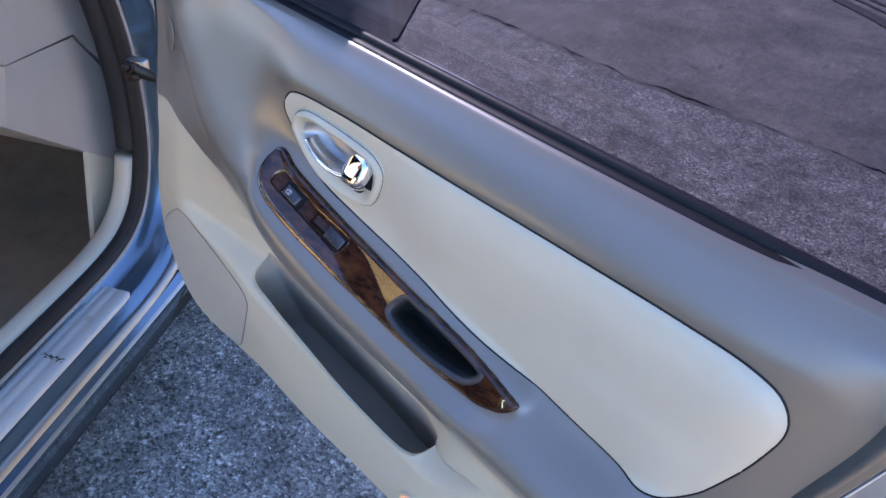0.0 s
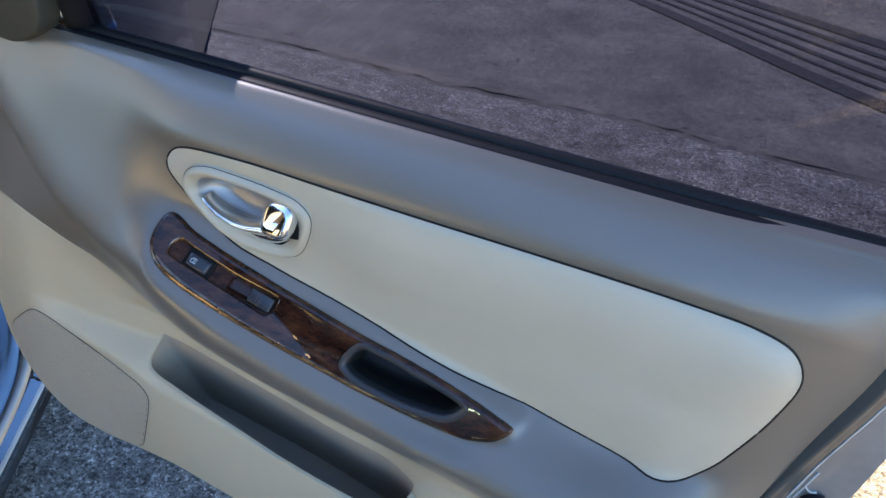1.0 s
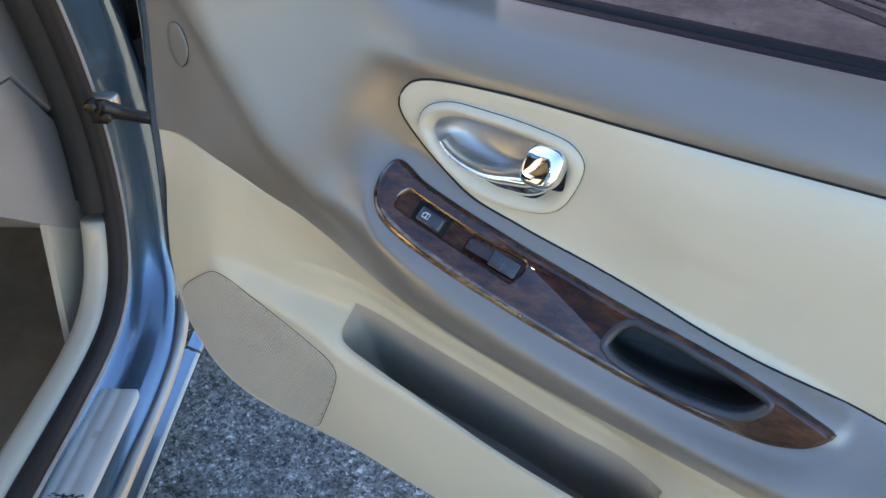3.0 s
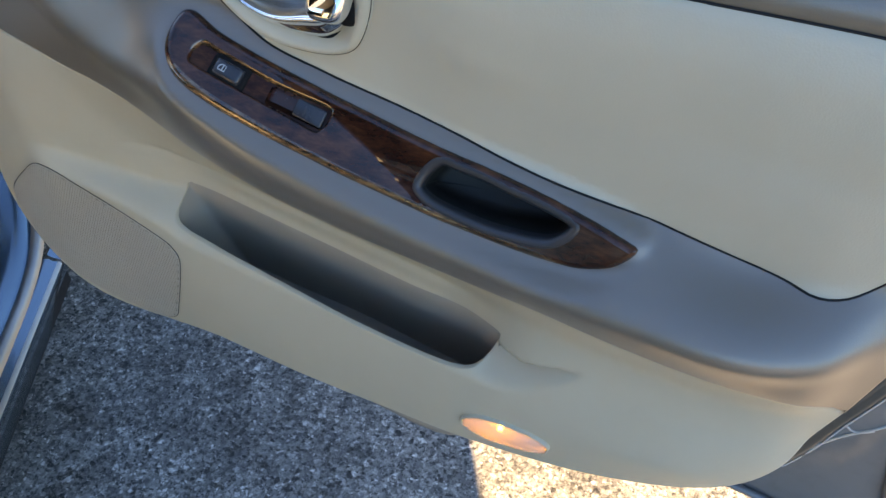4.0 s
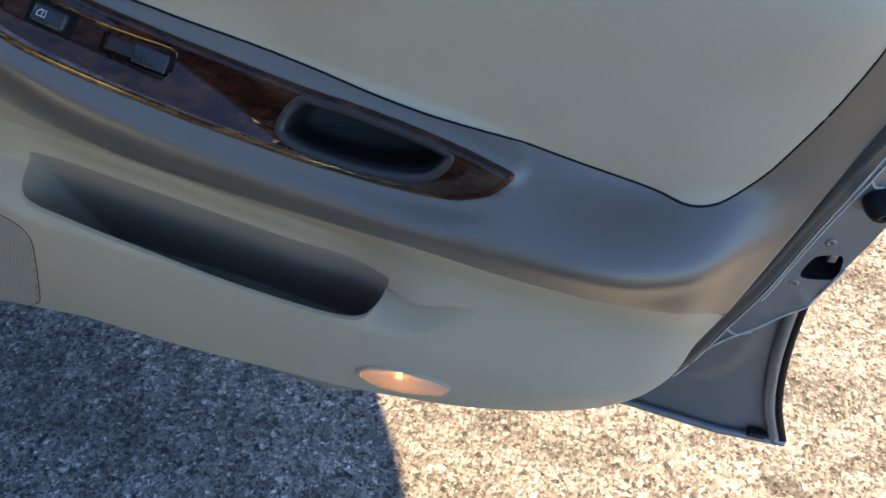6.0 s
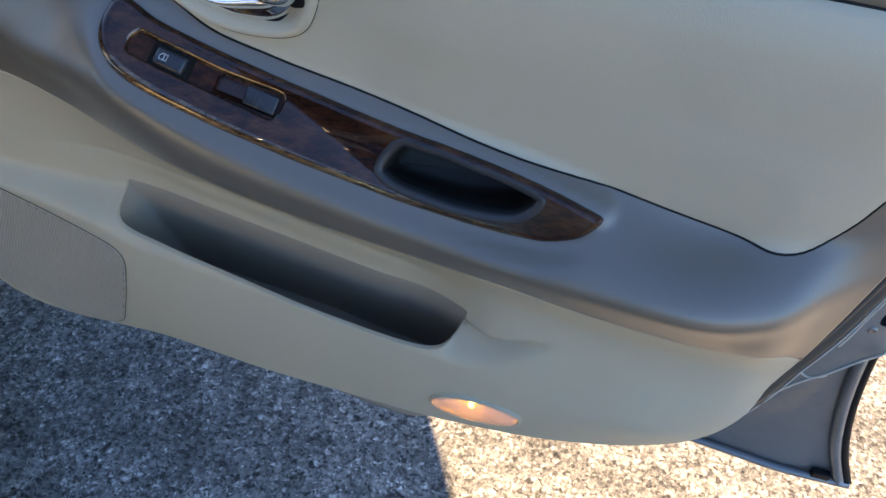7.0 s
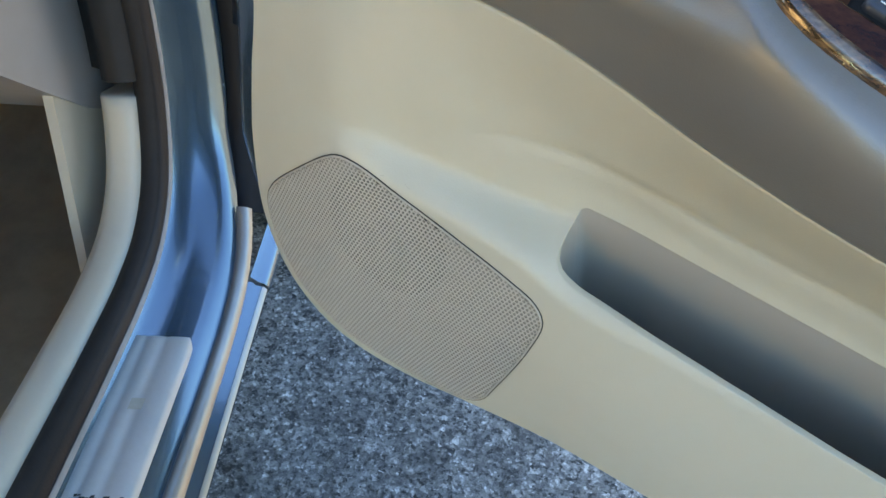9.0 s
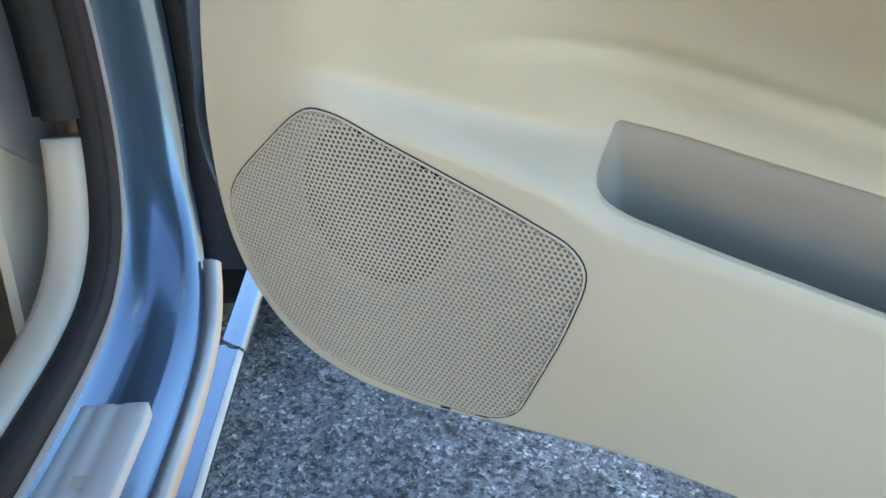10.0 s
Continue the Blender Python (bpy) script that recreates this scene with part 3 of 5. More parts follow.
def surface_grid():
    xs = np.linspace(-0.03, 0.99, 512)
    zs = np.linspace(0.38, 0.99, 306)
    sx = np.array(sorted(STATIONS))
    tab = np.array([STATIONS[x] for x in sorted(STATIONS)])
    tab[:, 6] = (tab[:, 5] + tab[:, 7]) / 2

    def between(a, b, k):
        return (tab[:, a] * (1 - k) + tab[:, b] * k)[:, None]
    # tight corners at the back and the lip of the shelf
    tab = np.concatenate([tab[:, :13], between(12, 13, 0.75), tab[:, 13:14], between(13, 14, 0.1), between(13, 14, 0.9), tab[:, 14:15], between(14, 15, 0.12), tab[:, 15:]], 1)
    fine = curve(np.c_[sx, tab.reshape(len(sx), -1)], 400)
    grid = np.empty((len(xs), len(zs)))
    for i, x in enumerate(xs):
        row = np.array([np.interp(x, fine[:, 0], fine[:, 1 + k]) for k in range(tab.shape[1] * 2)]).reshape(-1, 2)
        c = curve(row, 160)[::-1]
        z = np.maximum.accumulate(c[:, 1] + 1e-7 * np.arange(len(c)))
        grid[i] = np.interp(zs, z, c[:, 0])
    k = np.exp(-0.5 * (np.arange(-4, 5) / 1.5) ** 2)
    k /= k.sum()
    pad = np.pad(grid, 4, mode="edge")
    pad = sum(w * pad[i:i + len(xs)] for i, w in enumerate(k))
    grid = sum(w * pad[:, i:i + len(zs)] for i, w in enumerate(k))
    # the upper trim is softer than the arm rest
    soft = grid.copy()
    for _ in range(12):
        pad = np.pad(soft, 4, mode="edge")
        pad = sum(w * pad[i:i + len(xs)] for i, w in enumerate(k))
        soft = sum(w * pad[:, i:i + len(zs)] for i, w in enumerate(k))
    crisp = grid.copy()
    for _ in range(1):
        pad = np.pad(crisp, 4, mode="edge")
        pad = sum(w * pad[i:i + len(xs)] for i, w in enumerate(k))
        crisp = sum(w * pad[:, i:i + len(zs)] for i, w in enumerate(k))
    broad = soft.copy()
    for _ in range(36):
        pad = np.pad(broad, 4, mode="edge")
        pad = sum(w * pad[i:i + len(xs)] for i, w in enumerate(k))
        broad = sum(w * pad[:, i:i + len(zs)] for i, w in enumerate(k))
    c = np.clip((xs - 0.27) / 0.10, 0, 1)[:, None]
    soft = broad * (1 - c) + soft * c
    c = np.clip((xs - 0.24) / 0.10, 0, 1)[:, None]
    soft = soft * (1 - c) + crisp * c
    f = np.clip((zs - 0.825) / 0.05, 0, 1)[None] * np.clip((0.955 - zs) / 0.02, 0, 1)[None] + np.clip((0.30 - xs) / 0.08, 0, 1)[:, None] * np.clip((zs - 0.66) / 0.05, 0, 1)[None] * np.clip((0.955 - zs) / 0.02, 0, 1)[None]
    f = np.clip(f, 0, 1)
    grid = grid * (1 - f) + soft * f
    # crest across the front of the trim, steep towards the hinge
    crest = curve([(.010, .925), (.052, .896), (.100, .868), (.150, .830), (.195, .803), (.237, .785), (.277, .770), (.320, .763)], 60)
    X, Z = np.meshgrid(xs, zs, indexing="ij")
    q = np.stack([X.ravel(), Z.ravel()], 1)
    near = (q[:, 0] < 0.36) & (q[:, 1] > 0.60)
    best = np.full(near.sum(), 1e9)
    side, amp = np.zeros(near.sum()), np.zeros(near.sum())
    for i in range(len(crest) - 1):
        d = q[near] - crest[i]
        t = (crest[i + 1] - crest[i]) / np.linalg.norm(crest[i + 1] - crest[i])
        r = np.linalg.norm(d, axis=1)
        w = r < best
        best[w], side[w] = r[w], (d[w] @ np.array((-t[1], t[0])))
        amp[w] = 0.0065 * math.sin(math.pi * min(i / 24, 1) / 2) * (1 if i < 42 else (59 - i) / 17)
    g = np.where(side > 0, np.exp(-(best / 0.05) ** 2), np.exp(-(best / 0.013) ** 2))
    flat = grid.ravel()
    flat[near] -= amp * g
    grid = flat.reshape(grid.shape)
    # soft groove above the pocket
    base = grid.copy()
    groove = curve([(.15, .638), (.18, .648), (.216, .6537), (.2535, .6527), (.286, .6475), (.319, .6407), (.350, .6335), (.382, .6267), (.42, .6205), (.47, .611), (.53, .601), (.60, .591)], 80)
    for i, g in enumerate(groove):
        w = min(i / 16, 1, (79 - i) / 8)
        near = np.hypot(X - g[0], Z - g[1])
        grid = np.maximum(grid, base + 0.0030 * w * np.exp(-(near / 0.0055) ** 2))
    # spoon-shaped scoop beyond the pocket's rear end
    low = np.interp(xs, [.578, .606, .632, .6565, .678, .700], [.5286, .523, .524, .533, .548, .566])[:, None]
    high = np.interp(xs, [.600, .617, .644, .660, .675, .700], [.560, .558, .5575, .561, .566, .570])[:, None]
    deep = np.interp(xs, [.602, .610, .640, .665, .690, .700], [0, .021, .020, .014, .005, 0])[:, None]
    k = (zs[None] - low) / (high - low)
    dip = np.where(k < 0.84, np.clip(k / 0.84, 0, 1) ** 1.15, np.clip((1 - k) / 0.16, 0, 1))
    grid = grid + deep * dip
    # the switch panel's bed
    X, Z = np.meshgrid(xs, zs, indexing="ij")
    q = np.stack([X.ravel(), Z.ravel()], 1)
    near = (q[:, 0] > 0.30) & (q[:, 0] < 0.78) & (q[:, 1] > 0.64) & (q[:, 1] < 0.84)
    s = nearest(WOODO, q[near])[1] * np.where(inside(WOODO, q[near]), 1, -1)
    k = np.clip(s / 0.013 + 1, 0, 1)
    away = nearest(INSERT, q[near])[1] * np.where(inside(INSERT, q[near]), -1, 1)
    free = np.clip((away + 0.006) / 0.011, 0, 1)
    k = k * k * (3 - 2 * k) * free * free * (3 - 2 * free)
    flat = grid.ravel()
    flat[near] = flat[near] * (1 - k) + wood_face(q[near, 0], q[near, 1]) * k
    return xs, zs, flat.reshape(grid.shape)


PIT = plain("matt_black_parts_and_shade", (0.014, 0.014, 0.014), 0.8)
PIT.node_tree.nodes["Principled BSDF"].inputs["Specular IOR Level"].default_value = 0.08
MAROON = plain("dark_maroon_plastic", (0.055, 0.018, 0.012), 0.25)
SX, SZ, SG = surface_grid()


def F(x, z):
    x, z = np.atleast_1d(np.asarray(x, float)), np.atleast_1d(np.asarray(z, float))
    u = np.clip((x - SX[0]) / (SX[1] - SX[0]), 0, len(SX) - 1.001)
    v = np.clip((z - SZ[0]) / (SZ[1] - SZ[0]), 0, len(SZ) - 1.001)
    i, j = u.astype(int), v.astype(int)
    a, b = u - i, v - j
    return SG[i, j] * (1 - a) * (1 - b) + SG[i + 1, j] * a * (1 - b) + SG[i, j + 1] * (1 - a) * b + SG[i + 1, j + 1] * a * b


def on(x, z, lift=0.0):
    """A point of the inner surface, lifted off it, with its axes: along, up the slope, outwards."""
    e = 0.004
    px = Vector((2 * e, float((F(x + e, z) - F(x - e, z))[0]), 0)).normalized()
    pz = Vector((0, float((F(x, z + e) - F(x, z - e))[0]), 2 * e)).normalized()
    n = px.cross(pz).normalized()
    up = n.cross(px)
    return Vector((x, float(F(x, z)[0]), z)) + n * lift, px, up, n


def lay(loop, lift=0.0):
    y = F(loop[:, 0], loop[:, 1]) - lift
    return np.stack([loop[:, 0], y, loop[:, 1]], 1)


def rim_axes(loop):
    """Places of an outline on the inner surface with its outward normals and inward directions."""
    p = lay(loop)
    e = 0.003
    fx = (F(loop[:, 0] + e, loop[:, 1]) - F(loop[:, 0] - e, loop[:, 1])) / (2 * e)
    fz = (F(loop[:, 0], loop[:, 1] + e) - F(loop[:, 0], loop[:, 1] - e)) / (2 * e)
    n = np.stack([fx, -np.ones(len(p)), fz], 1)
    n /= np.linalg.norm(n, axis=1)[:, None]
    t = np.roll(p, -1, 0) - np.roll(p, 1, 0)
    t /= np.linalg.norm(t, axis=1)[:, None]
    i = np.cross(n, t)
    i *= np.sign(np.sum(i * (p.mean(0) - p)))
    return p, n, i


def bands(loop, profile):
    """Loops that follow an outline: (inset along the surface, lift off it)."""
    p, n, i = rim_axes(loop)
    return [p + i * a + n * b for a, b in profile]


def raised(lift):
    """The inner surface moved out by a lift square to it."""
    def surf(x, z):
        e = 0.003
        fx = (F(x + e, z) - F(x - e, z)) / (2 * e)
        fz = (F(x, z + e) - F(x, z - e)) / (2 * e)
        return F(x, z) - lift * np.sqrt(1 + fx ** 2 + fz ** 2)
    return surf


# outlines in (x, z)
BOUND = curve([(-.010, .741), (.04, .7515), (.10, .7555), (.15, .751), (.19, .742), (.228, .735), (.27, .724), (.307, .713), (.345, .703), (.38, .693), (.41, .685), (.45, .676), (.50, .667), (.55, .660), (.60, .653), (.65, .647), (.70, .639), (.75, .632), (.80, .6275), (.84, .6235), (.865, .6165), (.885, .606), (.899, .596)], 170)
RIGHT = [(.899, .596), (.9066, .634), (.919, .691), (.943, .788), (.960, .86), (.972, .935)]
TOP = [(.972, .935), (.96, .943), (.80, .945), (.60, .948), (.40, .952), (.20, .956), (.10, .956), (.0457, .9485), (.022, .936), (.000, .921), (-.013, .902)]
TRIM = np.vstack([BOUND, curve(RIGHT, 30)[1:], curve(TOP, 80)[1:], curve([(-.017, .890), (-.020, .84), (-.020, .79), (-.013, .752)], 30)])
LOWER = np.vstack([BOUND[::-1], curve([(-.009, .742), (-.001, .69), (-.003, .64), (-.004, .56), (.002, .50), (.022, .455), (.06, .425), (.11, .411), (.16, .409), (.22, .417), (.30, .428), (.42, .427), (.56, .426), (.66, .430), (.75, .445), (.81, .462), (.853, .485), (.880, .520), (.8885, .555), (.899, .596)], 150)[1:-1]])
CUP = curve([(.5403, .7229), (.5408, .7279), (.5463, .7379), (.5533, .7449), (.5606, .7475), (.5704, .7458), (.5879, .7435), (.6109, .7386), (.6337, .7343), (.6549, .7293), (.6641, .7265), (.6699, .7222), (.6682, .7159), (.6627, .7091), (.6548, .7036), (.6450, .7010), (.6224, .7004), (.5999, .7022), (.5760, .7069), (.5566, .7121), (.5457, .7174)], 110, True)
RECESS = curve([(.3526, .7976), (.3580, .7959), (.3741, .7903), (.3951, .7834), (.4171, .7765), (.4390, .7710), (.4616, .7657), (.4647, .7637), (.4629, .7571), (.4590, .7504), (.4560, .7496), (.4370, .7557), (.4175, .7622), (.3970, .7692), (.3719, .7779), (.3535, .7846), (.3462, .7885), (.3465, .7945)], 120, True)
POCKET = curve([(.2608, .596), (.2622, .606), (.2645, .6135), (.2665, .6142), (.2700, .6132), (.30, .6085), (.347, .600), (.41, .589), (.47, .579), (.53, .571), (.59, .5675), (.612, .5695), (.6178, .5695), (.6180, .5670), (.6145, .550), (.6095, .5395), (.601, .5340), (.592, .5312), (.579, .5303), (.551, .532), (.4925, .5395), (.4307, .550), (.365, .561), (.30, .5725), (.280, .577), (.266, .5835), (.2612, .590)], 150, True)
GRILLEO = curve([(.095, .611), (.112, .611), (.145, .599), (.19, .583), (.235, .567), (.258, .557), (.266, .545), (.260, .514), (.239, .456), (.229, .433), (.218, .424), (.201, .419), (.145, .417), (.085, .428), (.040, .453), (.016, .492), (.010, .530), (.018, .547), (.055, .582)], 160, True)
BEZEL = curve([(.349, .850), (.356, .868), (.378, .879), (.410, .880), (.454, .877), (.482, .871), (.493, .858), (.490, .836), (.478, .812), (.463, .804), (.435, .801), (.405, .805), (.373, .821)], 110, True)
HANDLE_HOLE = curve([(.362, .848), (.368, .861), (.385, .868), (.412, .868), (.445, .865), (.466, .862), (.474, .853), (.473, .838), (.467, .824), (.458, .816), (.435, .814), (.408, .818), (.380, .829)], 100, True)
LAMP = curve([(.596, .461), (.604, .472), (.624, .479), (.645, .480), (.668, .477), (.684, .469), (.682, .457), (.662, .448), (.636, .445), (.611, .449)], 60, True)

DOOR = thing("car_door", (0.05, 0.06, 0.36), "open front car door with taupe and cream trim panel", "car door")


def build_trim():
    sheet("upper_trim_panel", TRIM, [CUP, RECESS, HANDLE_HOLE], 0.004, F, TAUPE, DOOR, "soft taupe vinyl upper trim panel", roll=0.003, skirt=0.012)
    sheet("lower_trim_panel", LOWER, [POCKET, GRILLEO, LAMP], 0.0035, lambda x, z: F(x, z) + 0.0012, CREAM, DOOR, "cream moulded vinyl lower trim panel", roll=0.0025, skirt=0.02, roll_holes=0.0006, skirt_holes=0.004)

    def puff(x, z, d):
        flat = np.clip(((x - 0.49) / 0.08), 0, 1)
        k = np.clip(d / 0.02, 0, 1)
        big = np.clip(d / 0.075, 0, 1)
        return 0.0005 + 0.003 * np.sqrt(1 - (1 - k) ** 2) + 0.006 * np.clip((z - 0.80) / 0.06, 0, 1) * flat * np.sqrt(1 - (1 - np.clip(d / 0.034, 0, 1)) ** 2) + (0.001 + 0.009 * flat) * np.sin(big * math.pi / 2)
    sheet("padded_insert", INSERT, [HANDLE_HOLE], 0.004, F, PAD, DOOR, "cream leatherette padded insert", puff=puff, skirt=0.004)
    groove = lay(INSERT, 0.0006)
    tube("insert_seam", groove, 0.0010, RUBBER, DOOR, "dark seam round the padded insert", 6, closed=True)

    # lacquered switch panel: domed rim, flat face, sunken switch slot
    round_rim = [(-.0008, -.0030), (-.0007, -.0004), (-.0003, .0013), (.0004, .0026), (.0014, .0037), (.0026, .0045), (.0040, .0050), (.0054, .0052), (.0062, .0051)]
    outer = bands(WOODO, round_rim)
    wood = sheet("wood_trim", outer[-2][:, [0, 2]], [bands(CUP, [(-.0012, .005)])[0][:, [0, 2]], bands(RECESS, [(-.0016, .005)])[0][:, [0, 2]]], 0.002, raised(0.005), WOOD, DOOR, "glossy dark burl-wood switch panel")
    rim = rings("wood_rim", outer, GOLDGLINT, wood, "rounded lacquered edge, golden reflection painted on its lower side", cap=False)
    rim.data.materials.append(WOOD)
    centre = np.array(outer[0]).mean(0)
    # the painted golden reflection covers only the rim's lower side
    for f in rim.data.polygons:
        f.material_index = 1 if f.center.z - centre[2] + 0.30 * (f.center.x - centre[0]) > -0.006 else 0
    # broad upper bevel of the slot, golden reflection painted on; lower edge almost flush
    p, n, i = rim_axes(RECESS)
    w = np.clip(-i[:, 2] * 1.6 - 0.1, 0.0, 1.0)[:, None]
    slot = [p + i * (a + b * w) + n * h for a, b, h in ((-.0016, 0, .0050), (-.0007, 0, .0048), (-.0001, .0003, .0040), (.0002, .0022, .0012), (.0005, .0030, -.0030))]
    edge = rings("slot_edge", slot, WOOD, wood, "lacquered edge of the switch slot, golden reflection painted on its bevel", cap=False)
    edge.data.materials.append(GOLDGLINT)
    for f in edge.data.polygons:
        near = int(np.argmin(np.linalg.norm(p - np.array(f.center), axis=1)))
        f.material_index = 1 if w[near, 0] > 0.3 else 0
    cavity = [(.4135, .7757), (.4610, .7620), (.4586, .7520), (.4108, .7660)]
    sheet("recess_floor", RECESS, [np.array(cavity)], 0.002, raised(0.0018), WOODBED, wood, "sunken wood-grain switch bed", skirt_holes=0.006)
    sheet("cavity_floor", curve(RECESS, 120, True), [], 0.003, raised(-0.0030), MAROON, wood, "dark maroon floor below the lock switch")
    return wood


WOODPART = build_trim()


def build_cup():
    lip = [(-.0016, .0044), (-.0012, .0058), (.0002, .0066), (.0028, .0064), (.0050, .0052), (.0062, .0030), (.0066, -.002), (.0068, -.006)]
    cup = rings("pull_cup", bands(CUP, lip), CHARCOAL, DOOR, "charcoal plastic pull cup", cap=False)
    rings("cup_lining", bands(CUP, [(.0066, -.005), (.0066, -.014), (.0068, -.030), (.0080, -.042), (.0140, -.046)]), CUPLINE, cup, "dark olive-grey lining of the cup")


build_cup()


def build_switches():
    def tile(start, end, width, lift, height, bevel, mat, name, label, top_scale=1.0):
        (p, _, _, n0), (q, _, _, n1) = on(*start, lift), on(*end, lift)
        n = (n0 + n1).normalized()
        a = (q - p).normalized()
        n = (n - a * n.dot(a)).normalized()
        b = n.cross(a)
        c = (p + q) / 2
        return brick(name, c, (a, b, n), ((q - p).length, width, height), bevel, mat, WOODPART, label, top_scale), (c, a, b, n)
    tile((0.3628, 0.7865), (0.3937, 0.7762), .0204, .0016, .0050, .0024, PIT, "switch_surround", "black window-switch surround")
    rocker, (c, a, b, n) = tile((.3660, .7854), (.3904, .7771), .0150, .0040, .0080, .0030, SWITCH, "window_switch", "black rocker window switch with white pictogram", 0.92)
    # pictogram: a car-door outline in thin strokes
    pts = [(-.0028, -.0024), (.0028, -.0024), (.0028, .0024), (-.0008, .0024), (-.0028, .0005)]
    centre = c + n * 0.0041 - a * 0.0045
    line = [centre + a * p[0] + b * p[1] for p in pts]
    tube("pictogram", line, 0.00032, INK, rocker, "white door pictogram", 6, closed=True)
    tube("pictogram_sill", [centre + a * 0.0006 - b * 0.0024, centre + a * 0.0006 + b * 0.0022], 0.00034, INK, rocker, "white line of the pictogram", 6)
    button, (c, a, b, n) = tile((.4345, .7642), (.4600, .7568), .0150, .0012, .0074, .0014, SWITCH, "lock_switch", "dark grey rocker lock switch", 0.95)
    brick("switch_mark", c + n * 0.0036 - a * 0.004, (b, a, n), (.008, .0011, .0005), .0002, BELTGREY, button, "worn printed bar")


build_switches()


def build_handle():
    bez = [lay(offset_loop(BEZEL, -0.002), 0.001), lay(BEZEL, 0.0075), lay(offset_loop(BEZEL, 0.003), 0.0125), lay(offset_loop(BEZEL, 0.0065), 0.0115), lay(HANDLE_HOLE[:1].repeat(110, 0), 0)]
    inner = curve(HANDLE_HOLE, 110, True)
    start = np.argmin(np.linalg.norm(inner - BEZEL[0], axis=1))
    inner = np.roll(inner, -start, 0)
    bez[4] = lay(inner, 0.006)
    bez.append(lay(inner, 0.0))
    handle = rings("handle_bezel", bez, PAD, DOOR, "cream oval handle bezel", cap=False)
    loops = [lay(inner, 0.004)]
    for s, d in ((0.92, 0.006), (0.78, 0.014), (0.55, 0.019), (0.25, 0.021)):
        c = inner.mean(0)
        l = c + (inner - c) * s
        loops.append(np.stack([l[:, 0], np.full(len(l), F(*c)[0]) + d, l[:, 1]], 1))
    rings("handle_bowl", loops, BOWL, handle, "satin grey recessed bowl")
    tube("bezel_seam", lay(offset_loop(BEZEL, -0.0004), 0.0066), 0.0004, SEAL, handle, "thin dark seam round the bezel", 6, closed=True)
    # lever: a chrome shell along the bowl's lower rim, bright crest above, deep skirt below
    up = curve([(.3705, .8432), (.3775, .8372), (.3881, .8322), (.3996, .8295), (.412, .8287), (.4268, .8312), (.4382, .8345), (.455, .8372), (.4735, .8405)], 32)
    dn = curve([(.3690, .8370), (.3733, .8291), (.3811, .8227), (.3925, .8177), (.4061, .8151), (.4188, .8130), (.4348, .8121), (.4536, .8140), (.4659, .8218), (.4745, .8340)], 32)
    loops = []
    for i in range(32):
        u = i / 31
        d = 0.004 + 0.008 * math.sin(math.pi * min(u * 1.25, 1.0) / 2) - 0.006 * max(0, u - 0.8) / 0.2
        a, b = up[i], dn[i]
        sec = [(0.0, 0.012), (0.0, 0.000), (0.04, -d * 0.70), (0.12, -d * 0.96), (0.22, -d), (0.31, -d * 0.88), (0.38, -d * 0.62), (0.52, -d * 0.52), (0.68, -d * 0.46), (0.82, -d * 0.34), (0.93, -d * 0.10), (1.0, 0.003), (1.0, 0.012)]
        loops.append([np.array((a[0] + (b[0] - a[0]) * s, y + 0.001, a[1] + (b[1] - a[1]) * s)) for s, y in sec])
    lever = rings("handle_lever", loops, CHROME, handle, "polished chrome lever", True, True, True, True)
    # grip: a rounded knob with diagonal flutes
    a = Vector((.985, -.10, .05)).normalized()
    n = Vector((.10, -.82, .52)).normalized()
    n = (n - a * n.dot(a)).normalized()
    b = n.cross(a)
    c = Vector((.4648, -.0120, .8530))
    verts, faces = [], []
    m, rr = 40, 14
    for j in range(rr + 3):
        r = min(j / rr, 1.0)
        for k in range(m):
            th = 2 * math.pi * k / m
            ca, sa = math.cos(th), math.sin(th)
            sq = (abs(ca) ** 2.8 + abs(sa) ** 2.8) ** (-1 / 2.8)
            x, y = r * ca * sq, r * sa * sq
            flute = 0.0010 * math.cos(2.3 * (0.85 * x - 0.53 * y) - 0.5) * (1 - r ** 4)
            h = 0.0048 * math.sqrt(max(0, 1 - r ** 4)) + flute - 0.004 * max(0, j - rr)
            v = c + a * (x * 0.0163 + 0.0020 * y) + b * (y * 0.0172) + n * h
            verts.append(v)
    for j in range(rr + 2):
        for k in range(m):
            faces.append((j * m + k, j * m + (k + 1) % m, (j + 1) * m + (k + 1) % m, (j + 1) * m + k))
    link_mesh("handle_tip", verts, faces, CHROME, lever, "rounded fluted chrome grip of the lever")
    # black tube and block put in for the shade in the handle's gap
    gap = curve([(.395, .8165), (.415, .8122), (.435, .8114), (.452, .8132), (.464, .8172), (.4715, .8250), (.4755, .838), (.4755, .850), (.4715, .862)], 30)
    tube("handle_shadow_gap", lay(gap, 0.0035), 0.0032, PIT, handle, "black tube painted in for the shade round the lever", 8)
    brick("handle_shade_block", (.4745, .001, .8440), ((.99, 0, .12), (0, 1, 0), (-.12, 0, .99)), (.016, .012, .030), .004, PIT, handle, "black block added for the shade behind the grip")


build_handle()


# the panel's cream, darkened to paint in the shade inside the pocket
CREAMSHADE = leather("shade_darkened_cream", (0.36, 0.322, 0.268), 0.55, (0.31, 0.275, 0.23))


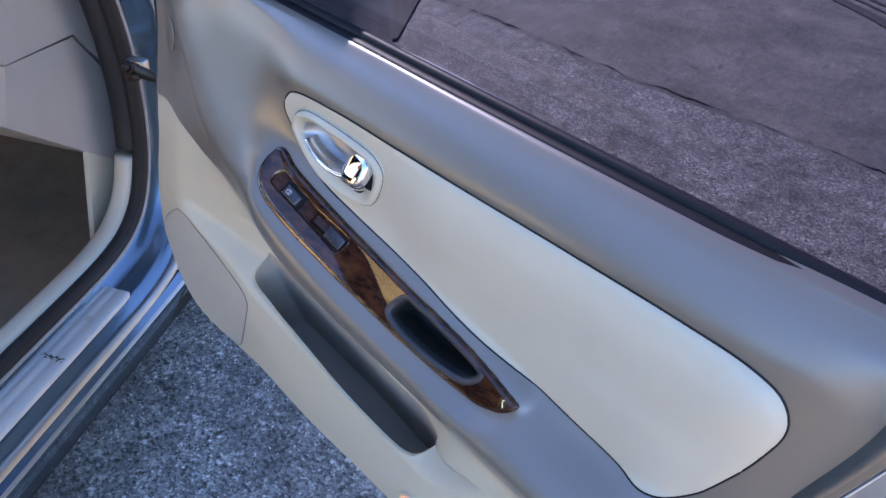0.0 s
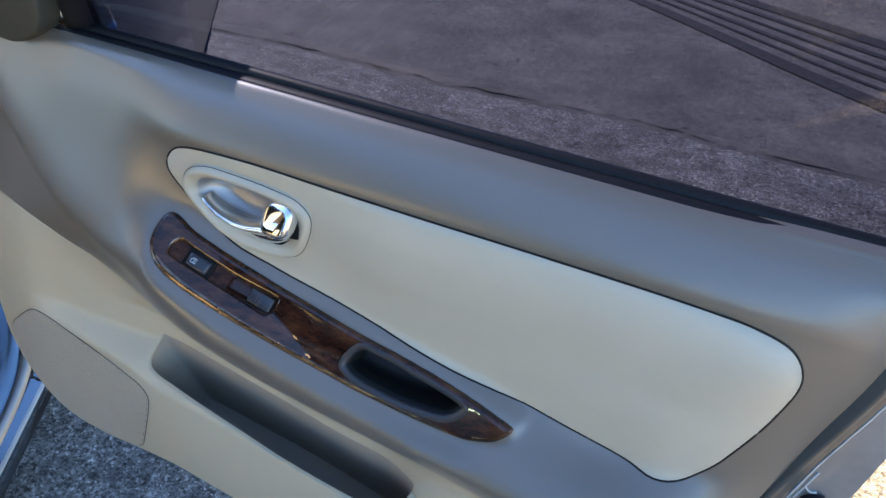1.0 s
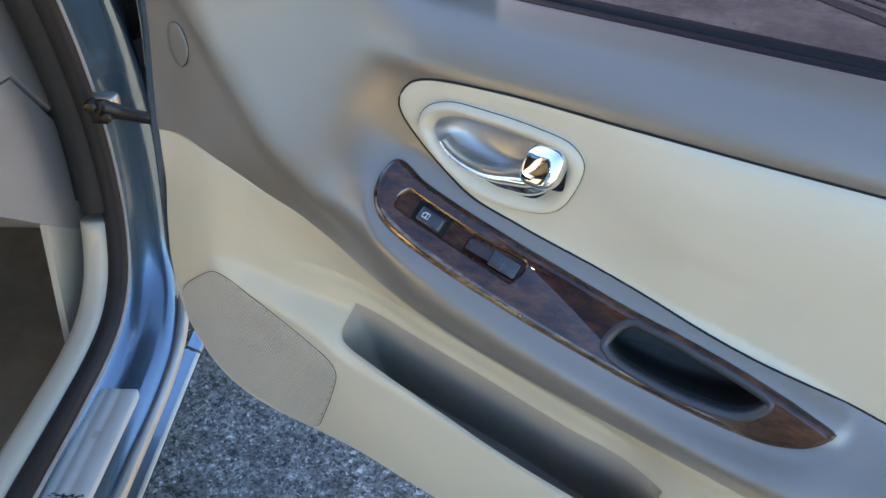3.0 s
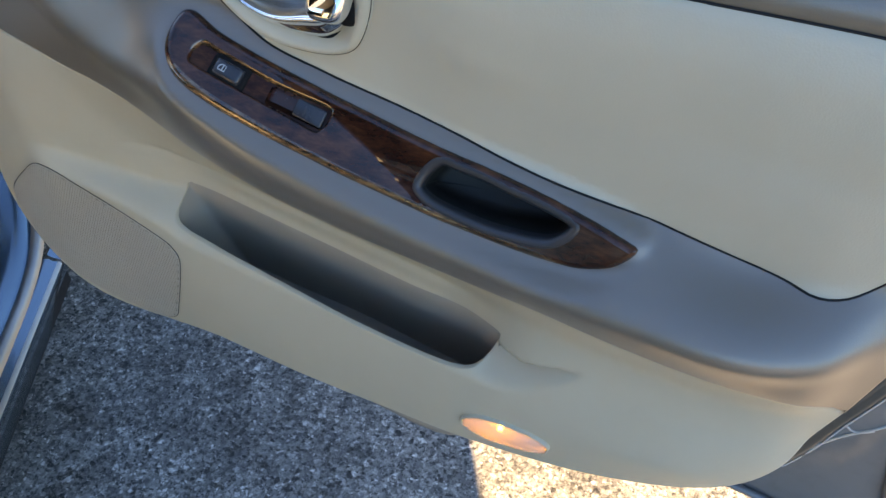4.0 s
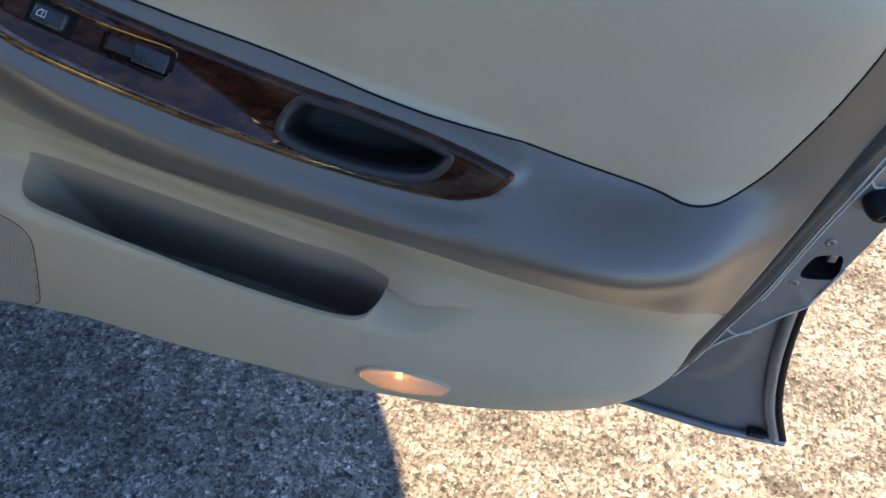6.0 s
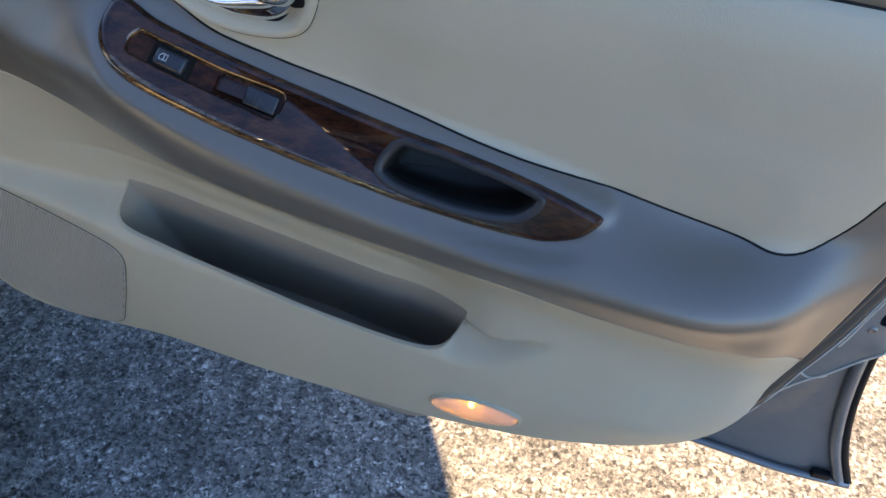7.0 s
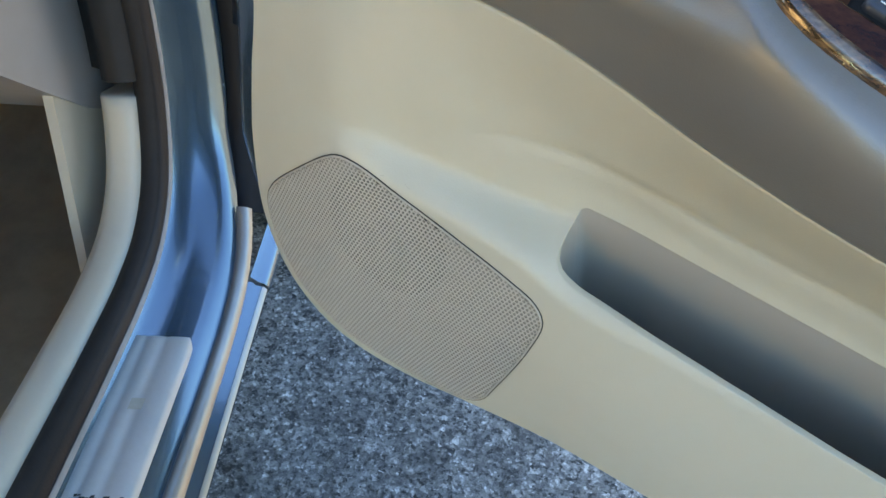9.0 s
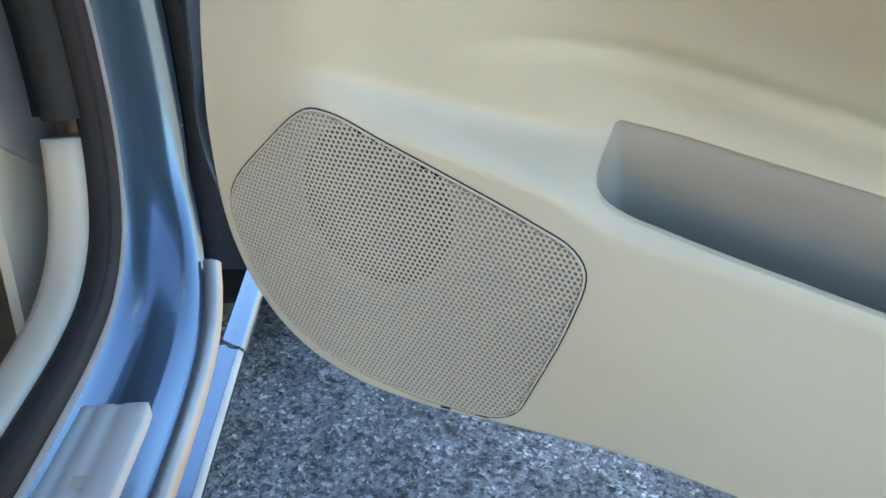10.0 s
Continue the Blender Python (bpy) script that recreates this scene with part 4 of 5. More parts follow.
def build_pocket():
    c = POCKET.mean(0)
    back = curve([(.25, .617), (.30, .6085), (.43, .5855), (.53, .571), (.625, .5675)], 50)
    zb = np.interp(POCKET[:, 0], back[:, 0], back[:, 1])
    lip = curve([(.25, .575), (.3, .566), (.43, .551), (.565, .530), (.625, .525)], 50)
    zl = np.interp(POCKET[:, 0], lip[:, 0], lip[:, 1])
    f = np.clip((POCKET[:, 1] - zl) / (zb - zl), 0, 1)
    base = np.stack([POCKET[:, 0], F(POCKET[:, 0], POCKET[:, 1]) + 0.0012, POCKET[:, 1]], 1)
    loops = [base + np.array((0, 0.003, 0))]
    floor = zl - 0.135 + 0.012 * f
    for s in (0.03, 0.09, 0.2, 0.36, 0.55, 0.75, 0.9, 0.97, 1.0):
        y = base[:, 1] + 0.003 + 0.004 * min(s * 8, 1) * (1 - f) + 0.050 * f * max(s - 0.05, 0)
        inner = 1 - 0.02 * s - (0.05 if s == 1.0 else 0)
        loops.append(np.stack([c[0] + (base[:, 0] - c[0]) * inner, y, base[:, 2] + (floor - base[:, 2]) * s], 1))
    rings("door_pocket", loops, CREAMSHADE, DOOR, "deep cream map pocket")


build_pocket()


CLOTH = plain("speaker_cloth", (0.23, 0.203, 0.163), 0.9)


def build_grille():
    inner = offset_loop(GRILLEO, 0.0012)
    g = rings("speaker_grille", [lay(GRILLEO, -0.0008), lay(offset_loop(GRILLEO, 0.0004), 0.0002), lay(offset_loop(GRILLEO, 0.0012), 0.0006), lay(offset_loop(GRILLEO, 0.0016), -0.001)], GRILLE, DOOR, "cream perforated speaker grille rim", cap=False)
    tube("grille_seam", lay(offset_loop(GRILLEO, -0.0003), -0.0006), 0.0004, SEAL, g, "dark seam round the grille", 6, closed=True)
    ring = [(.136 + r * math.cos(a), .556 + r * math.sin(a)) for r in (0.052,) for a in np.linspace(0, 2 * math.pi, 48, endpoint=False)]
    ring = np.array(ring)[::-1]
    sheet("speaker_backing", offset_loop(GRILLEO, 0.001), [ring], 0.004, lambda x, z: F(x, z) + 0.0014, CLOTH, g, "grey cloth behind the holes")
    loops = []
    for r, d in ((0.0, 0.0014), (0.004, 0.009), (0.02, 0.014), (0.035, 0.018), (0.045, 0.019)):
        l = offset_loop(ring, r)
        loops.append(lay(l, -d))
    rings("speaker_cone", loops, PIT, g, "dark round speaker cone behind the mesh")
    pitch, hole = 0.0034, 0.00122
    lo, hi = inner.min(0), inner.max(0)
    cs = []
    j = 0
    z = lo[1]
    while z < hi[1]:
        for x in np.arange(lo[0] + (pitch / 2 if j % 2 else 0), hi[0], pitch):
            cs.append((x, z))
        z += pitch * math.sqrt(3) / 2
        j += 1
    cs = np.array(cs)
    cs = cs[inside(offset_loop(GRILLEO, 0.0014), cs)]
    ang = np.radians(30 + 60 * np.arange(6))
    hexa = np.stack([np.cos(ang), np.sin(ang)], 1)
    faces = []
    outer, inn = hexa * pitch / math.sqrt(3), hexa * hole
    allp = np.concatenate([cs[:, None] + outer, cs[:, None] + inn, cs[:, None] + inn * 0.9], 1).reshape(-1, 2)
    ys = F(allp[:, 0], allp[:, 1]).reshape(-1, 18) - 0.0004
    ys[:, 12:] += 0.0008
    P = np.stack([allp[:, 0], ys.ravel(), allp[:, 1]], 1)
    for k in range(len(cs)):
        b = 18 * k
        for i in range(6):
            n = (i + 1) % 6
            faces.append((b + i, b + n, b + 6 + n, b + 6 + i))
            faces.append((b + 6 + i, b + 6 + n, b + 12 + n, b + 12 + i))
    tagged(link_mesh("perforated_mesh", P, faces, GRILLE, g, "fine honeycomb of round holes", smooth=False), kind="stuff")


build_grille()


def build_lamp():
    loops = [lay(offset_loop(LAMP, -0.002), -0.002), lay(offset_loop(LAMP, -0.0012), 0.0022), lay(LAMP, 0.003), lay(offset_loop(LAMP, 0.0015), 0.001), lay(offset_loop(LAMP, 0.002), -0.012)]
    lamp = rings("courtesy_lamp", loops, CREAM, DOOR, "oval courtesy lamp, lit amber", cap=True)
    c = LAMP.mean(0)
    n = 40
    xs = np.linspace(LAMP[:, 0].min() + 0.002, LAMP[:, 0].max() - 0.002, n)
    top, bot = [], []
    for x in xs:
        zz = LAMP[np.abs(LAMP[:, 0] - x) < 0.006][:, 1]
        top.append(zz[zz >= c[1]].max() - 0.001 if (zz >= c[1]).any() else c[1] + 0.004)
        bot.append(zz[zz < c[1]].min() + 0.001 if (zz < c[1]).any() else c[1] - 0.004)
    verts, faces = [], []
    m = 9
    for i, x in enumerate(xs):
        for j in range(m):
            v = j / (m - 1)
            z = bot[i] + (top[i] - bot[i]) * v
            bulge = 0.0045 * (1 - (2 * v - 1) ** 2) * (1 - (2 * i / (n - 1) - 1) ** 4)
            verts.append((x, F(x, z)[0] - 0.0012 - bulge - (0.0009 if i % 2 else 0), z))
    faces = [(i * m + j, (i + 1) * m + j, (i + 1) * m + j + 1, i * m + j + 1) for i in range(n - 1) for j in range(m - 1)]
    link_mesh("lamp_lens", verts, faces, LENS, lamp, "ribbed frosted lens, glowing orange")
    p, px, up, nn = on(.636, .469, -0.005)
    brick("bulb", p, (px, up, nn), (.005, .011, .004), .0015, BULB, lamp, "glowing amber bulb")


build_lamp()


def build_window():
    xs = np.linspace(.150, .985, 60)
    top = np.array([np.interp(x, [.1, .2, .4, .6, .8, .95, 1.0], [.956, .956, .952, .948, .945, .943, .942]) for x in xs])
    path = [np.array((x, .042, z)) for x, z in zip(xs, top)]
    axes = lambda i: ((0, 1, 0), (0, 0, 1))
    strip = sweep("belt_weatherstrip", path, [(-.001, -.005), (-.0004, -.0005), (.002, .0012), (.007, .0018), (.0115, .0010), (.0125, -.003)], RUBBER, DOOR, "black rubber belt moulding", axes)
    sweep("belt_lip", path, [(.0126, -.004), (.0132, .0022), (.016, .0046), (.020, .0054), (.0245, .0042), (.0262, -.004)], RUBBER, strip, "black rubber glass lip", axes)
    # tinted pane, leaning in towards the roof
    lean = 0.34
    pane = [(.17, .93), (.985, .93), (.955, 1.36), (.62, 1.40), (.44, 1.33), (.30, 1.16), (.19, .99)]
    verts = [(x, .069 - lean * (z - .95), z) for x, z in pane]
    link_mesh("window_pane", verts, [tuple(range(len(pane)))], GLASS, DOOR, "violet-tinted side window glass", smooth=False)
    # window frame: front post, roof rail, rear post
    fp = curve([(.178, .93), (.192, 1.0), (.30, 1.175), (.44, 1.345), (.62, 1.415), (.80, 1.42), (.955, 1.385), (.98, 1.15), (1.0, .93)], 60)
    pts = [np.array((x, .068 - lean * (z - .95), z)) for x, z in fp]
    tube("window_channel", pts, 0.017, RUBBER, DOOR, "black window channel", 8)
    outer = [p + np.array((-.03 if i < 30 else .02, .036, .02 if 18 < i < 50 else 0)) for i, p in enumerate(pts)]
    tube("window_frame", outer, 0.02, PAINT, DOOR, "silver-blue window frame", 8)
    # mirror sail cover
    low = curve([(.032, .9425), (.0385, .9465), (.0457, .9490), (.0666, .9460), (.0957, .9415), (.1283, .9396), (.1478, .9463), (.166, .957)], 28)
    side = np.vstack([low, curve([(.176, .972), (.1785, 1.02), (.186, 1.10), (.190, 1.17)], 12), curve([(.182, 1.19), (.12, 1.17), (.070, 1.115), (.050, 1.045), (.041, .992), (.034, .958)], 16)])
    loops = [np.stack([l[:, 0], np.full(len(l), d), l[:, 1]], 1) for l, d in ((side, .046), (side, .030), (offset_loop(side, .0004), .0250), (offset_loop(side, .0012), .0225), (offset_loop(side, .0022), .0212), (offset_loop(side, .0032), .0208))]
    n = len(side)
    faces = [(r * n + k, r * n + (k + 1) % n, (r + 1) * n + (k + 1) % n, (r + 1) * n + k) for r in range(5) for k in range(n)]
    link_mesh("mirror_cover", np.vstack(loops), faces + [tuple(range(5 * n, 6 * n))], OLIVE, DOOR, "olive-grey plastic mirror corner cover")
    # outside mirror housing: a rounded box
    bm = bmesh.new()
    bmesh.ops.create_uvsphere(bm, u_segments=32, v_segments=20, radius=1.0)
    for v in bm.verts:
        v.co = Vector([math.copysign(abs(k) ** 0.55, k) * h for k, h in zip(v.co, (0.062, 0.105, 0.062))])
    bm.transform(Matrix.Translation((.165, .222, 1.052)))
    bm.verts.index_update()
    vs, fs = [v.co[:] for v in bm.verts], [[v.index for v in f.verts] for f in bm.faces]
    bm.free()
    link_mesh("mirror_housing", vs, fs, PAINT, DOOR, "silver-blue outside mirror housing")
    tube("mirror_arm", [(.12, .055, .985), (.125, .10, .995), (.14, .14, 1.02)], 0.022, PAINT, DOOR, "mirror stalk", 10)


build_window()


EDGESEAL = plain("grey_edge_rubber", (0.048, 0.060, 0.058), 0.45)


def build_shell():
    # painted inner frame round the trim, down to the seam line
    seam = curve([(.60, .398), (.70, .385), (.78, .392), (.84, .415), (.878, .462), (.900, .518), (.918, .550), (.942, .577), (.964, .606), (.975, .645)], 60)
    edge = curve([(.975, .645), (.983, .685), (.993, .76), (.999, .82), (1.003, .90), (1.003, .938)], 24)
    rim = np.vstack([seam, edge[1:], [(.90, .938), (.5, .940), (.02, .942), (.0, .90), (.002, .70), (.004, .55), (.05, .455), (.14, .42), (.35, .405)]])

    def face(x, z):
        y = 0.012 + 0.050 * np.clip((0.74 - x) / 0.08, 0, 1) + 0.22 * np.clip(x - 0.93, 0, 1) + 0.02 * np.clip((0.45 - z) / 0.06, 0, 1)
        a, b = (x - .952) * .86 + (z - .608) * -.51, (x - .952) * .51 + (z - .608) * .86
        y = y - 0.0045 * np.exp(-(np.abs(a) / .021) ** 3 - (b / .0085) ** 2)
        return np.maximum(y, F(np.minimum(x, 0.95), z) + 0.009)
    latch = curve([(.9450, .650), (.9480, .6580), (.9560, .6600), (.9660, .6600), (.9690, .6570), (.9725, .6400), (.9715, .6340), (.9650, .6325), (.9560, .6325), (.9470, .6340), (.9440, .6380)], 44, True)
    shell = sheet("door_shell", rim, [latch], 0.004, face, SHELL, DOOR, "grey-green painted inner door shell", skirt=0.03)
    # rubber strip between the trim's edge and the shell
    near_edge = curve([(.60, .418), (.70, .420), (.78, .436), (.83, .452), (.862, .482), (.880, .531), (.894, .589), (.9066, .634), (.919, .691), (.943, .788), (.960, .86), (.970, .925)], 70)
    far_edge = curve([(.60, .404), (.70, .398), (.78, .410), (.835, .430), (.878, .462), (.899, .510), (.911, .560), (.923, .606), (.938, .690), (.9615, .790), (.980, .87), (.988, .925)], 70)
    loops = []
    for p, q in zip(near_edge, far_edge):
        y0, y1 = 0.004, float(face(q[:1], q[1:])[0]) - 0.001
        loops.append([np.array((p[0] + (q[0] - p[0]) * s, y0 + (y1 - y0) * s - h, p[1] + (q[1] - p[1]) * s)) for s, h in ((-.25, -.012), (.08, -.001), (.25, .0018), (.45, .0008), (.55, .0006), (.75, .0024), (.92, .0012), (1.0, -.002))])
    rings("door_seal", loops, EDGESEAL, DOOR, "dark grey-green rubber strip along the trim", False, False)

    def bead(path, r):
        pts = [np.array((x, face(np.array([x]), np.array([z]))[0] - 0.0006, z)) for x, z in path]
        tube("seam_sealer", pts, r, SEALER, shell, "thin pale seam-sealer bead", 6)
    bead(seam, 0.0012)
    bead(far_edge[28:] + np.array((0.0012, 0)), 0.0010)
    bead(curve([(.9265, .604), (.9425, .690), (.958, .752)], 16), 0.0009)
    bead(curve([(.9115, .562), (.9200, .5565), (.9330, .5640)], 8), 0.0010)
    bead(curve([(.9535, .7350), (.9590, .7290), (.9640, .7300)], 6), 0.0010)
    # latch
    lt = [np.stack([l[:, 0], face(l[:, 0], l[:, 1]) + d, l[:, 1]], 1) for l, d in ((latch, 0.0), (offset_loop(latch, .001), .004), (offset_loop(latch, .003), .022))]
    la = rings("latch", lt, RUBBER, shell, "black latch opening")
    brick("striker_hook", (.962, .022, .655), ((1, 0, 0), (0, 1, 0), (0, 0, 1)), (.006, .004, .008), .001, STEEL, la, "small brass-coloured latch claw")
    for x, z in ((.952, .674), (.9425, .628)):
        y = face(np.array([x]), np.array([z]))[0]
        loops = [[np.array((x + r * math.cos(a), y - h, z + r * math.sin(a))) for a in np.linspace(0, 2 * math.pi, 14, endpoint=False)] for r, h in ((.0042, 0), (.0038, .0012), (.0026, .0018), (.0015, .001))]
        rings("screw", loops, STEEL, shell, "small round screw head")
    # rubber bump stop
    c, ax = np.array((.9655, .016, .719)), np.array((.25, -.94, -.25))
    a = np.array((.97, .25, .03))
    b = np.cross(ax, a)
    loops = [[c + ax * h + r * (math.cos(k) * a + math.sin(k) * b) for k in np.linspace(0, 2 * math.pi, 20, endpoint=False)] for r, h in ((.0102, -.004), (.0104, .004), (.0096, .008), (.0078, .012), (.006, .0138), (.0034, .0138), (.003, .008))]
    rings("bump_stop", loops, RUBBER, DOOR, "round black rubber bump stop")

    # outer skin with hemmed edges, bowed outwards
    out = np.vstack([curve([(1.043, .350), (1.020, .40), (1.004, .46), (.993, .54), (.990, .60), (.996, .70), (1.006, .85), (1.012, .938)], 40), [(.5, .940), (.02, .942), (.018, .70), (.022, .56), (.06, .47)], curve([(.13, .40), (.30, .348), (.60, .340), (.85, .345), (1.043, .350)], 40)[:-1]])

    def skin(x, z):
        return 0.050 + 0.035 * np.sin(np.clip((z - 0.34) / 0.62, 0, 1) * math.pi) + 0.012 * np.clip((0.97 - x) / 0.1, 0, 1)
    sk = sheet("outer_skin", out, [], 0.012, skin, SHELL, DOOR, "silver-grey outer door skin seen from inside", skirt=0.012)
    sheet("outer_skin_face", offset_loop(out, 0.001), [], 0.02, lambda x, z: skin(x, z) + 0.018, PAINT, sk, "silver-blue painted outside of the door")
    hem = [np.array((x - .010, skin(np.array([x]), np.array([z]))[0] - .004, z)) for x, z in curve([(1.040, .356), (1.020, .40), (1.004, .46), (.993, .54), (.990, .60), (.994, .66)], 40)]
    tube("hem_flange", hem, 0.006, SHELL, sk, "folded hem of the door skin", 8)
    tube("hem_seal", [p + np.array((.008, .002, 0)) for p in hem], 0.0055, RUBBER, sk, "dark rubber strip on the hem", 8)
    hb = [np.array((x, skin(np.array([x]), np.array([z]))[0] - .004, z + .006)) for x, z in curve([(.80, .344), (.95, .347), (1.040, .350)], 24)]
    tube("hem_flange", hb, 0.0045, SHELL, sk, "folded bottom hem of the door skin", 8)
    block("drain_clip", (1.000, .044, .358), (1.018, .052, .367), .001, RUBBER, sk, "small black drain clip")
    # front edge of the shell towards the hinge, running up beside the mirror cover
    inner = curve([(.004, .47), (-.001, .54), (-.001, .64), (-.008, .73), (-.019, .79), (-.018, .87), (-.004, .92), (.016, .940), (.029, .97), (.038, 1.0), (.052, 1.06), (.075, 1.13), (.12, 1.19)], 60)
    loops, black = [], []
    for x, z in inner:
        y = min(float(F(0.0, min(z, 0.90))[0]) + 0.004, 0.040)
        k = np.clip((z - .47) / .10, 0, 1)
        loops.append([np.array((x + a * (k if a < 0 else 1), y + b, z)) for a, b in ((.008, .001), (.0, .003), (-.008, .004), (-.018, .006), (-.024, .009), (-.0265, .017), (-.0275, .05))])
        black.append(np.array((x - .036 * k, y + .032, z)))
    rings("front_flange", loops, PAINT, shell, "painted front flange of the door", False, False)
    tube("front_weatherstrip", black[14:], .011, RUBBER, DOOR, "black rubber strip on the door's front edge", 8)
    # round cap in the upper trim
    cx, cz, r = .038, .846, .0215
    ring = np.array([(cx + r * math.cos(k), cz + r * math.sin(k)) for k in np.linspace(0, 2 * math.pi, 40, endpoint=False)])
    rings("screw_cap", [lay(ring, -0.001), lay(ring, 0.0012), lay(offset_loop(ring, .0012), 0.0018), lay(offset_loop(ring, .01), 0.002)], TAUPE, DOOR, "round taupe cover cap")
    tube("cap_gap", lay(ring, 0.0003), 0.0007, SEAL, DOOR, "dark gap round the cap", 6, closed=True)


build_shell()


# ---- the car beside the door: local axes c outwards, u forwards, z up ----
CAR = thing("car", (0, 0, 0), "light silver-blue sedan with its front door open", "car")
CN, CF = np.array((.869, .495, 0.0)), np.array((-.495, .869, 0.0))


def at(c, u, z):
    return CN * c + CF * u + np.array((0, 0, z))


def aperture():
    """The edge of the door opening: along the sill, round the corner and up the hinge pillar."""
    p = curve([(-1.30, .388), (-.60, .388), (-.25, .388), (-.08, .388), (.00, .392), (.06, .406), (.108, .440), (.142, .500), (.161, .580), (.166, .680), (.152, .800), (.115, .930), (.06, 1.03)], 120)
    t = np.gradient(p, axis=0)
    t /= np.linalg.norm(t, axis=1)[:, None]
    return p, np.stack([t[:, 1], -t[:, 0]], 1)


AP, AN = aperture()


def ribbon(name, section, mat, label, lo=0, hi=120, parent=CAR, upright=None, cap=False, taper=False):
    """A strip along the door opening: section of (c, depth outwards from the opening)."""
    loops = []
    for i in range(lo, hi):
        w = np.clip((AP[i, 1] - .392) / .10, 0, 1)
        w = w * w * (3 - 2 * w)
        rake = 0.9 * np.clip((AP[i, 1] - .69) / .24, 0, 1) if taper else 0.0
        sec = [((1 - w) * a[0] + w * b[0], (1 - w) * a[1] + w * b[1]) for a, b in zip(section, upright)] if upright else section
        sec = [(c, d if d < .02 else .02 + (d - .02) * (1 - rake)) for c, d in sec]
        loops.append([at(c, AP[i, 0] + AN[i, 0] * d, AP[i, 1] + AN[i, 1] * d) for c, d in sec])
    return rings(name, loops, mat, parent, label, False, cap)


FLANGE = plain("bare_flange", (0.24, 0.215, 0.2), 0.5)
WELT = plain("grey_brown_rubber", (0.022, 0.020, 0.018), 0.6)
DASH = plain("grey_taupe_plastic", (0.26, 0.235, 0.215), 0.5, 0, 0, 9, 0.0001, (0.22, 0.20, 0.18))
WELT.node_tree.nodes["Principled BSDF"].inputs["Specular IOR Level"].default_value = 0.2


def build_aperture():
    ribbon("door_frame", [(-.158, -.002), (-.150, .010), (-.144, .026), (-.12, .032), (-.098, .032), (-.088, .036), (-.083, .046), (-.079, .049)], PAINT, "silver-blue painted door frame", 0, 120, upright=[(-.158, -.002), (-.149, .009), (-.139, .019), (-.127, .027), (-.114, .035), (-.105, .042), (-.100, .052), (-.100, .064)], taper=True)
    sill_end = int(np.argmin(np.abs(AP[:, 0] - .085) + (AP[:, 1] > .5)))
    top = int(np.argmin(np.abs(AP[:, 1] - .70)))
    # black sheet in place of the shaded cavity at the hinges
    ribbon("hinge_shade_sheet", [(-.0985, .10), (-.0985, .06), (-.08, .085), (-.055, .09)], RUBBER, "black sheet painted in for the shade at the door hinges", sill_end + 1, top + 4)
    loops = []
    for i in range(top - 8, 120):
        k = 0.9 * np.clip((AP[i, 1] - .69) / .24, 0, 1)
        e = .02 + .044 * (1 - k)
        loops.append([at(c, AP[i, 0] + AN[i, 0] * d, AP[i, 1] + AN[i, 1] * d) for c, d in ((-.100, e), (-.101, e + .004), (-.112, e + .03), (-.130, e + .075), (-.14, e + .13))])
    rings("pillar_side", loops, PAINT, CAR, "painted side of the hinge pillar in shade", False, False)
    ribbon("seal_edge", [(-.1495, .008), (-.1465, .0095), (-.1455, .013)], FLANGE, "pale flange edge beside the seal", 0, 120)
    ribbon("sill_strip", [(-.080, .050), (-.077, .046), (-.070, .047), (-.066, .051), (-.064, .058)], STRIP, "satin metal sill moulding", 0, sill_end + 2, upright=[(-.099, .050), (-.095, .050), (-.090, .053), (-.087, .058), (-.086, .064)])
    def straight(name, section, mat, label, us):
        return rings(name, [[at(c, u, .388 - d) for c, d in section] for u in us], mat, CAR, label, False, False)
    straight("rocker", [(-.082, .058), (-.065, .058), (-.062, .063), (-.056, .064), (-.052, .068), (-.0505, .075), (-.058, .085), (-.085, .14), (-.12, .22), (-.25, .235)], PAINT, "silver-blue rocker panel", (-1.3, -.9, -.5, -.2, 0, .06, .078))
    straight("rocker_edge", [(-.0545, .0640), (-.0520, .0655), (-.0496, .069)], STRIP, "bright outer sill edge", (-1.3, -.5, 0, .078))
    front = [[at(c + .002, u, .388 - d) for c, d in [(-.070, .055), (-.062, .062), (-.056, .0645), (-.052, .0685), (-.0505, .0755), (-.058, .085), (-.085, .14)]] for u in (.083, .10, .14, .20, .28)]
    rings("wing_foot", front, PAINT, CAR, "silver-blue foot of the front wing", False, False)
    k = np.linspace(0, 2 * math.pi, 12)
    ribbon("opening_seal", [(-.162 + .013 * math.cos(a), .002 + .0125 * math.sin(a)) for a in k], SEAL, "dark brown rubber door seal", 0, 120)
    ribbon("seal_lip", [(-.152, -.006), (-.146, .000), (-.147, .006)], RUBBER, "black lip of the door seal", 0, 120)
    kick_end = int(np.argmin(np.abs(AP[:, 1] - .535) + (AP[:, 0] < 0)))
    ribbon("sill_trim", [(-.168, .002), (-.172, -.010), (-.180, -.014), (-.196, -.015), (-.206, -.009), (-.211, .006), (-.214, .12)], IVORY, "ivory plastic sill and kick trim", 0, kick_end, cap=True)
    ribbon("pillar_inner", [(-.164, -.004), (-.169, -.013), (-.178, -.019), (-.190, -.019), (-.200, -.012), (-.205, .002), (-.209, .02), (-.25, .05)], WELT, "dark pillar lining", kick_end, 120)


build_aperture()


GLUE = plain("dried_glue", (0.33, 0.325, 0.27), 0.55)


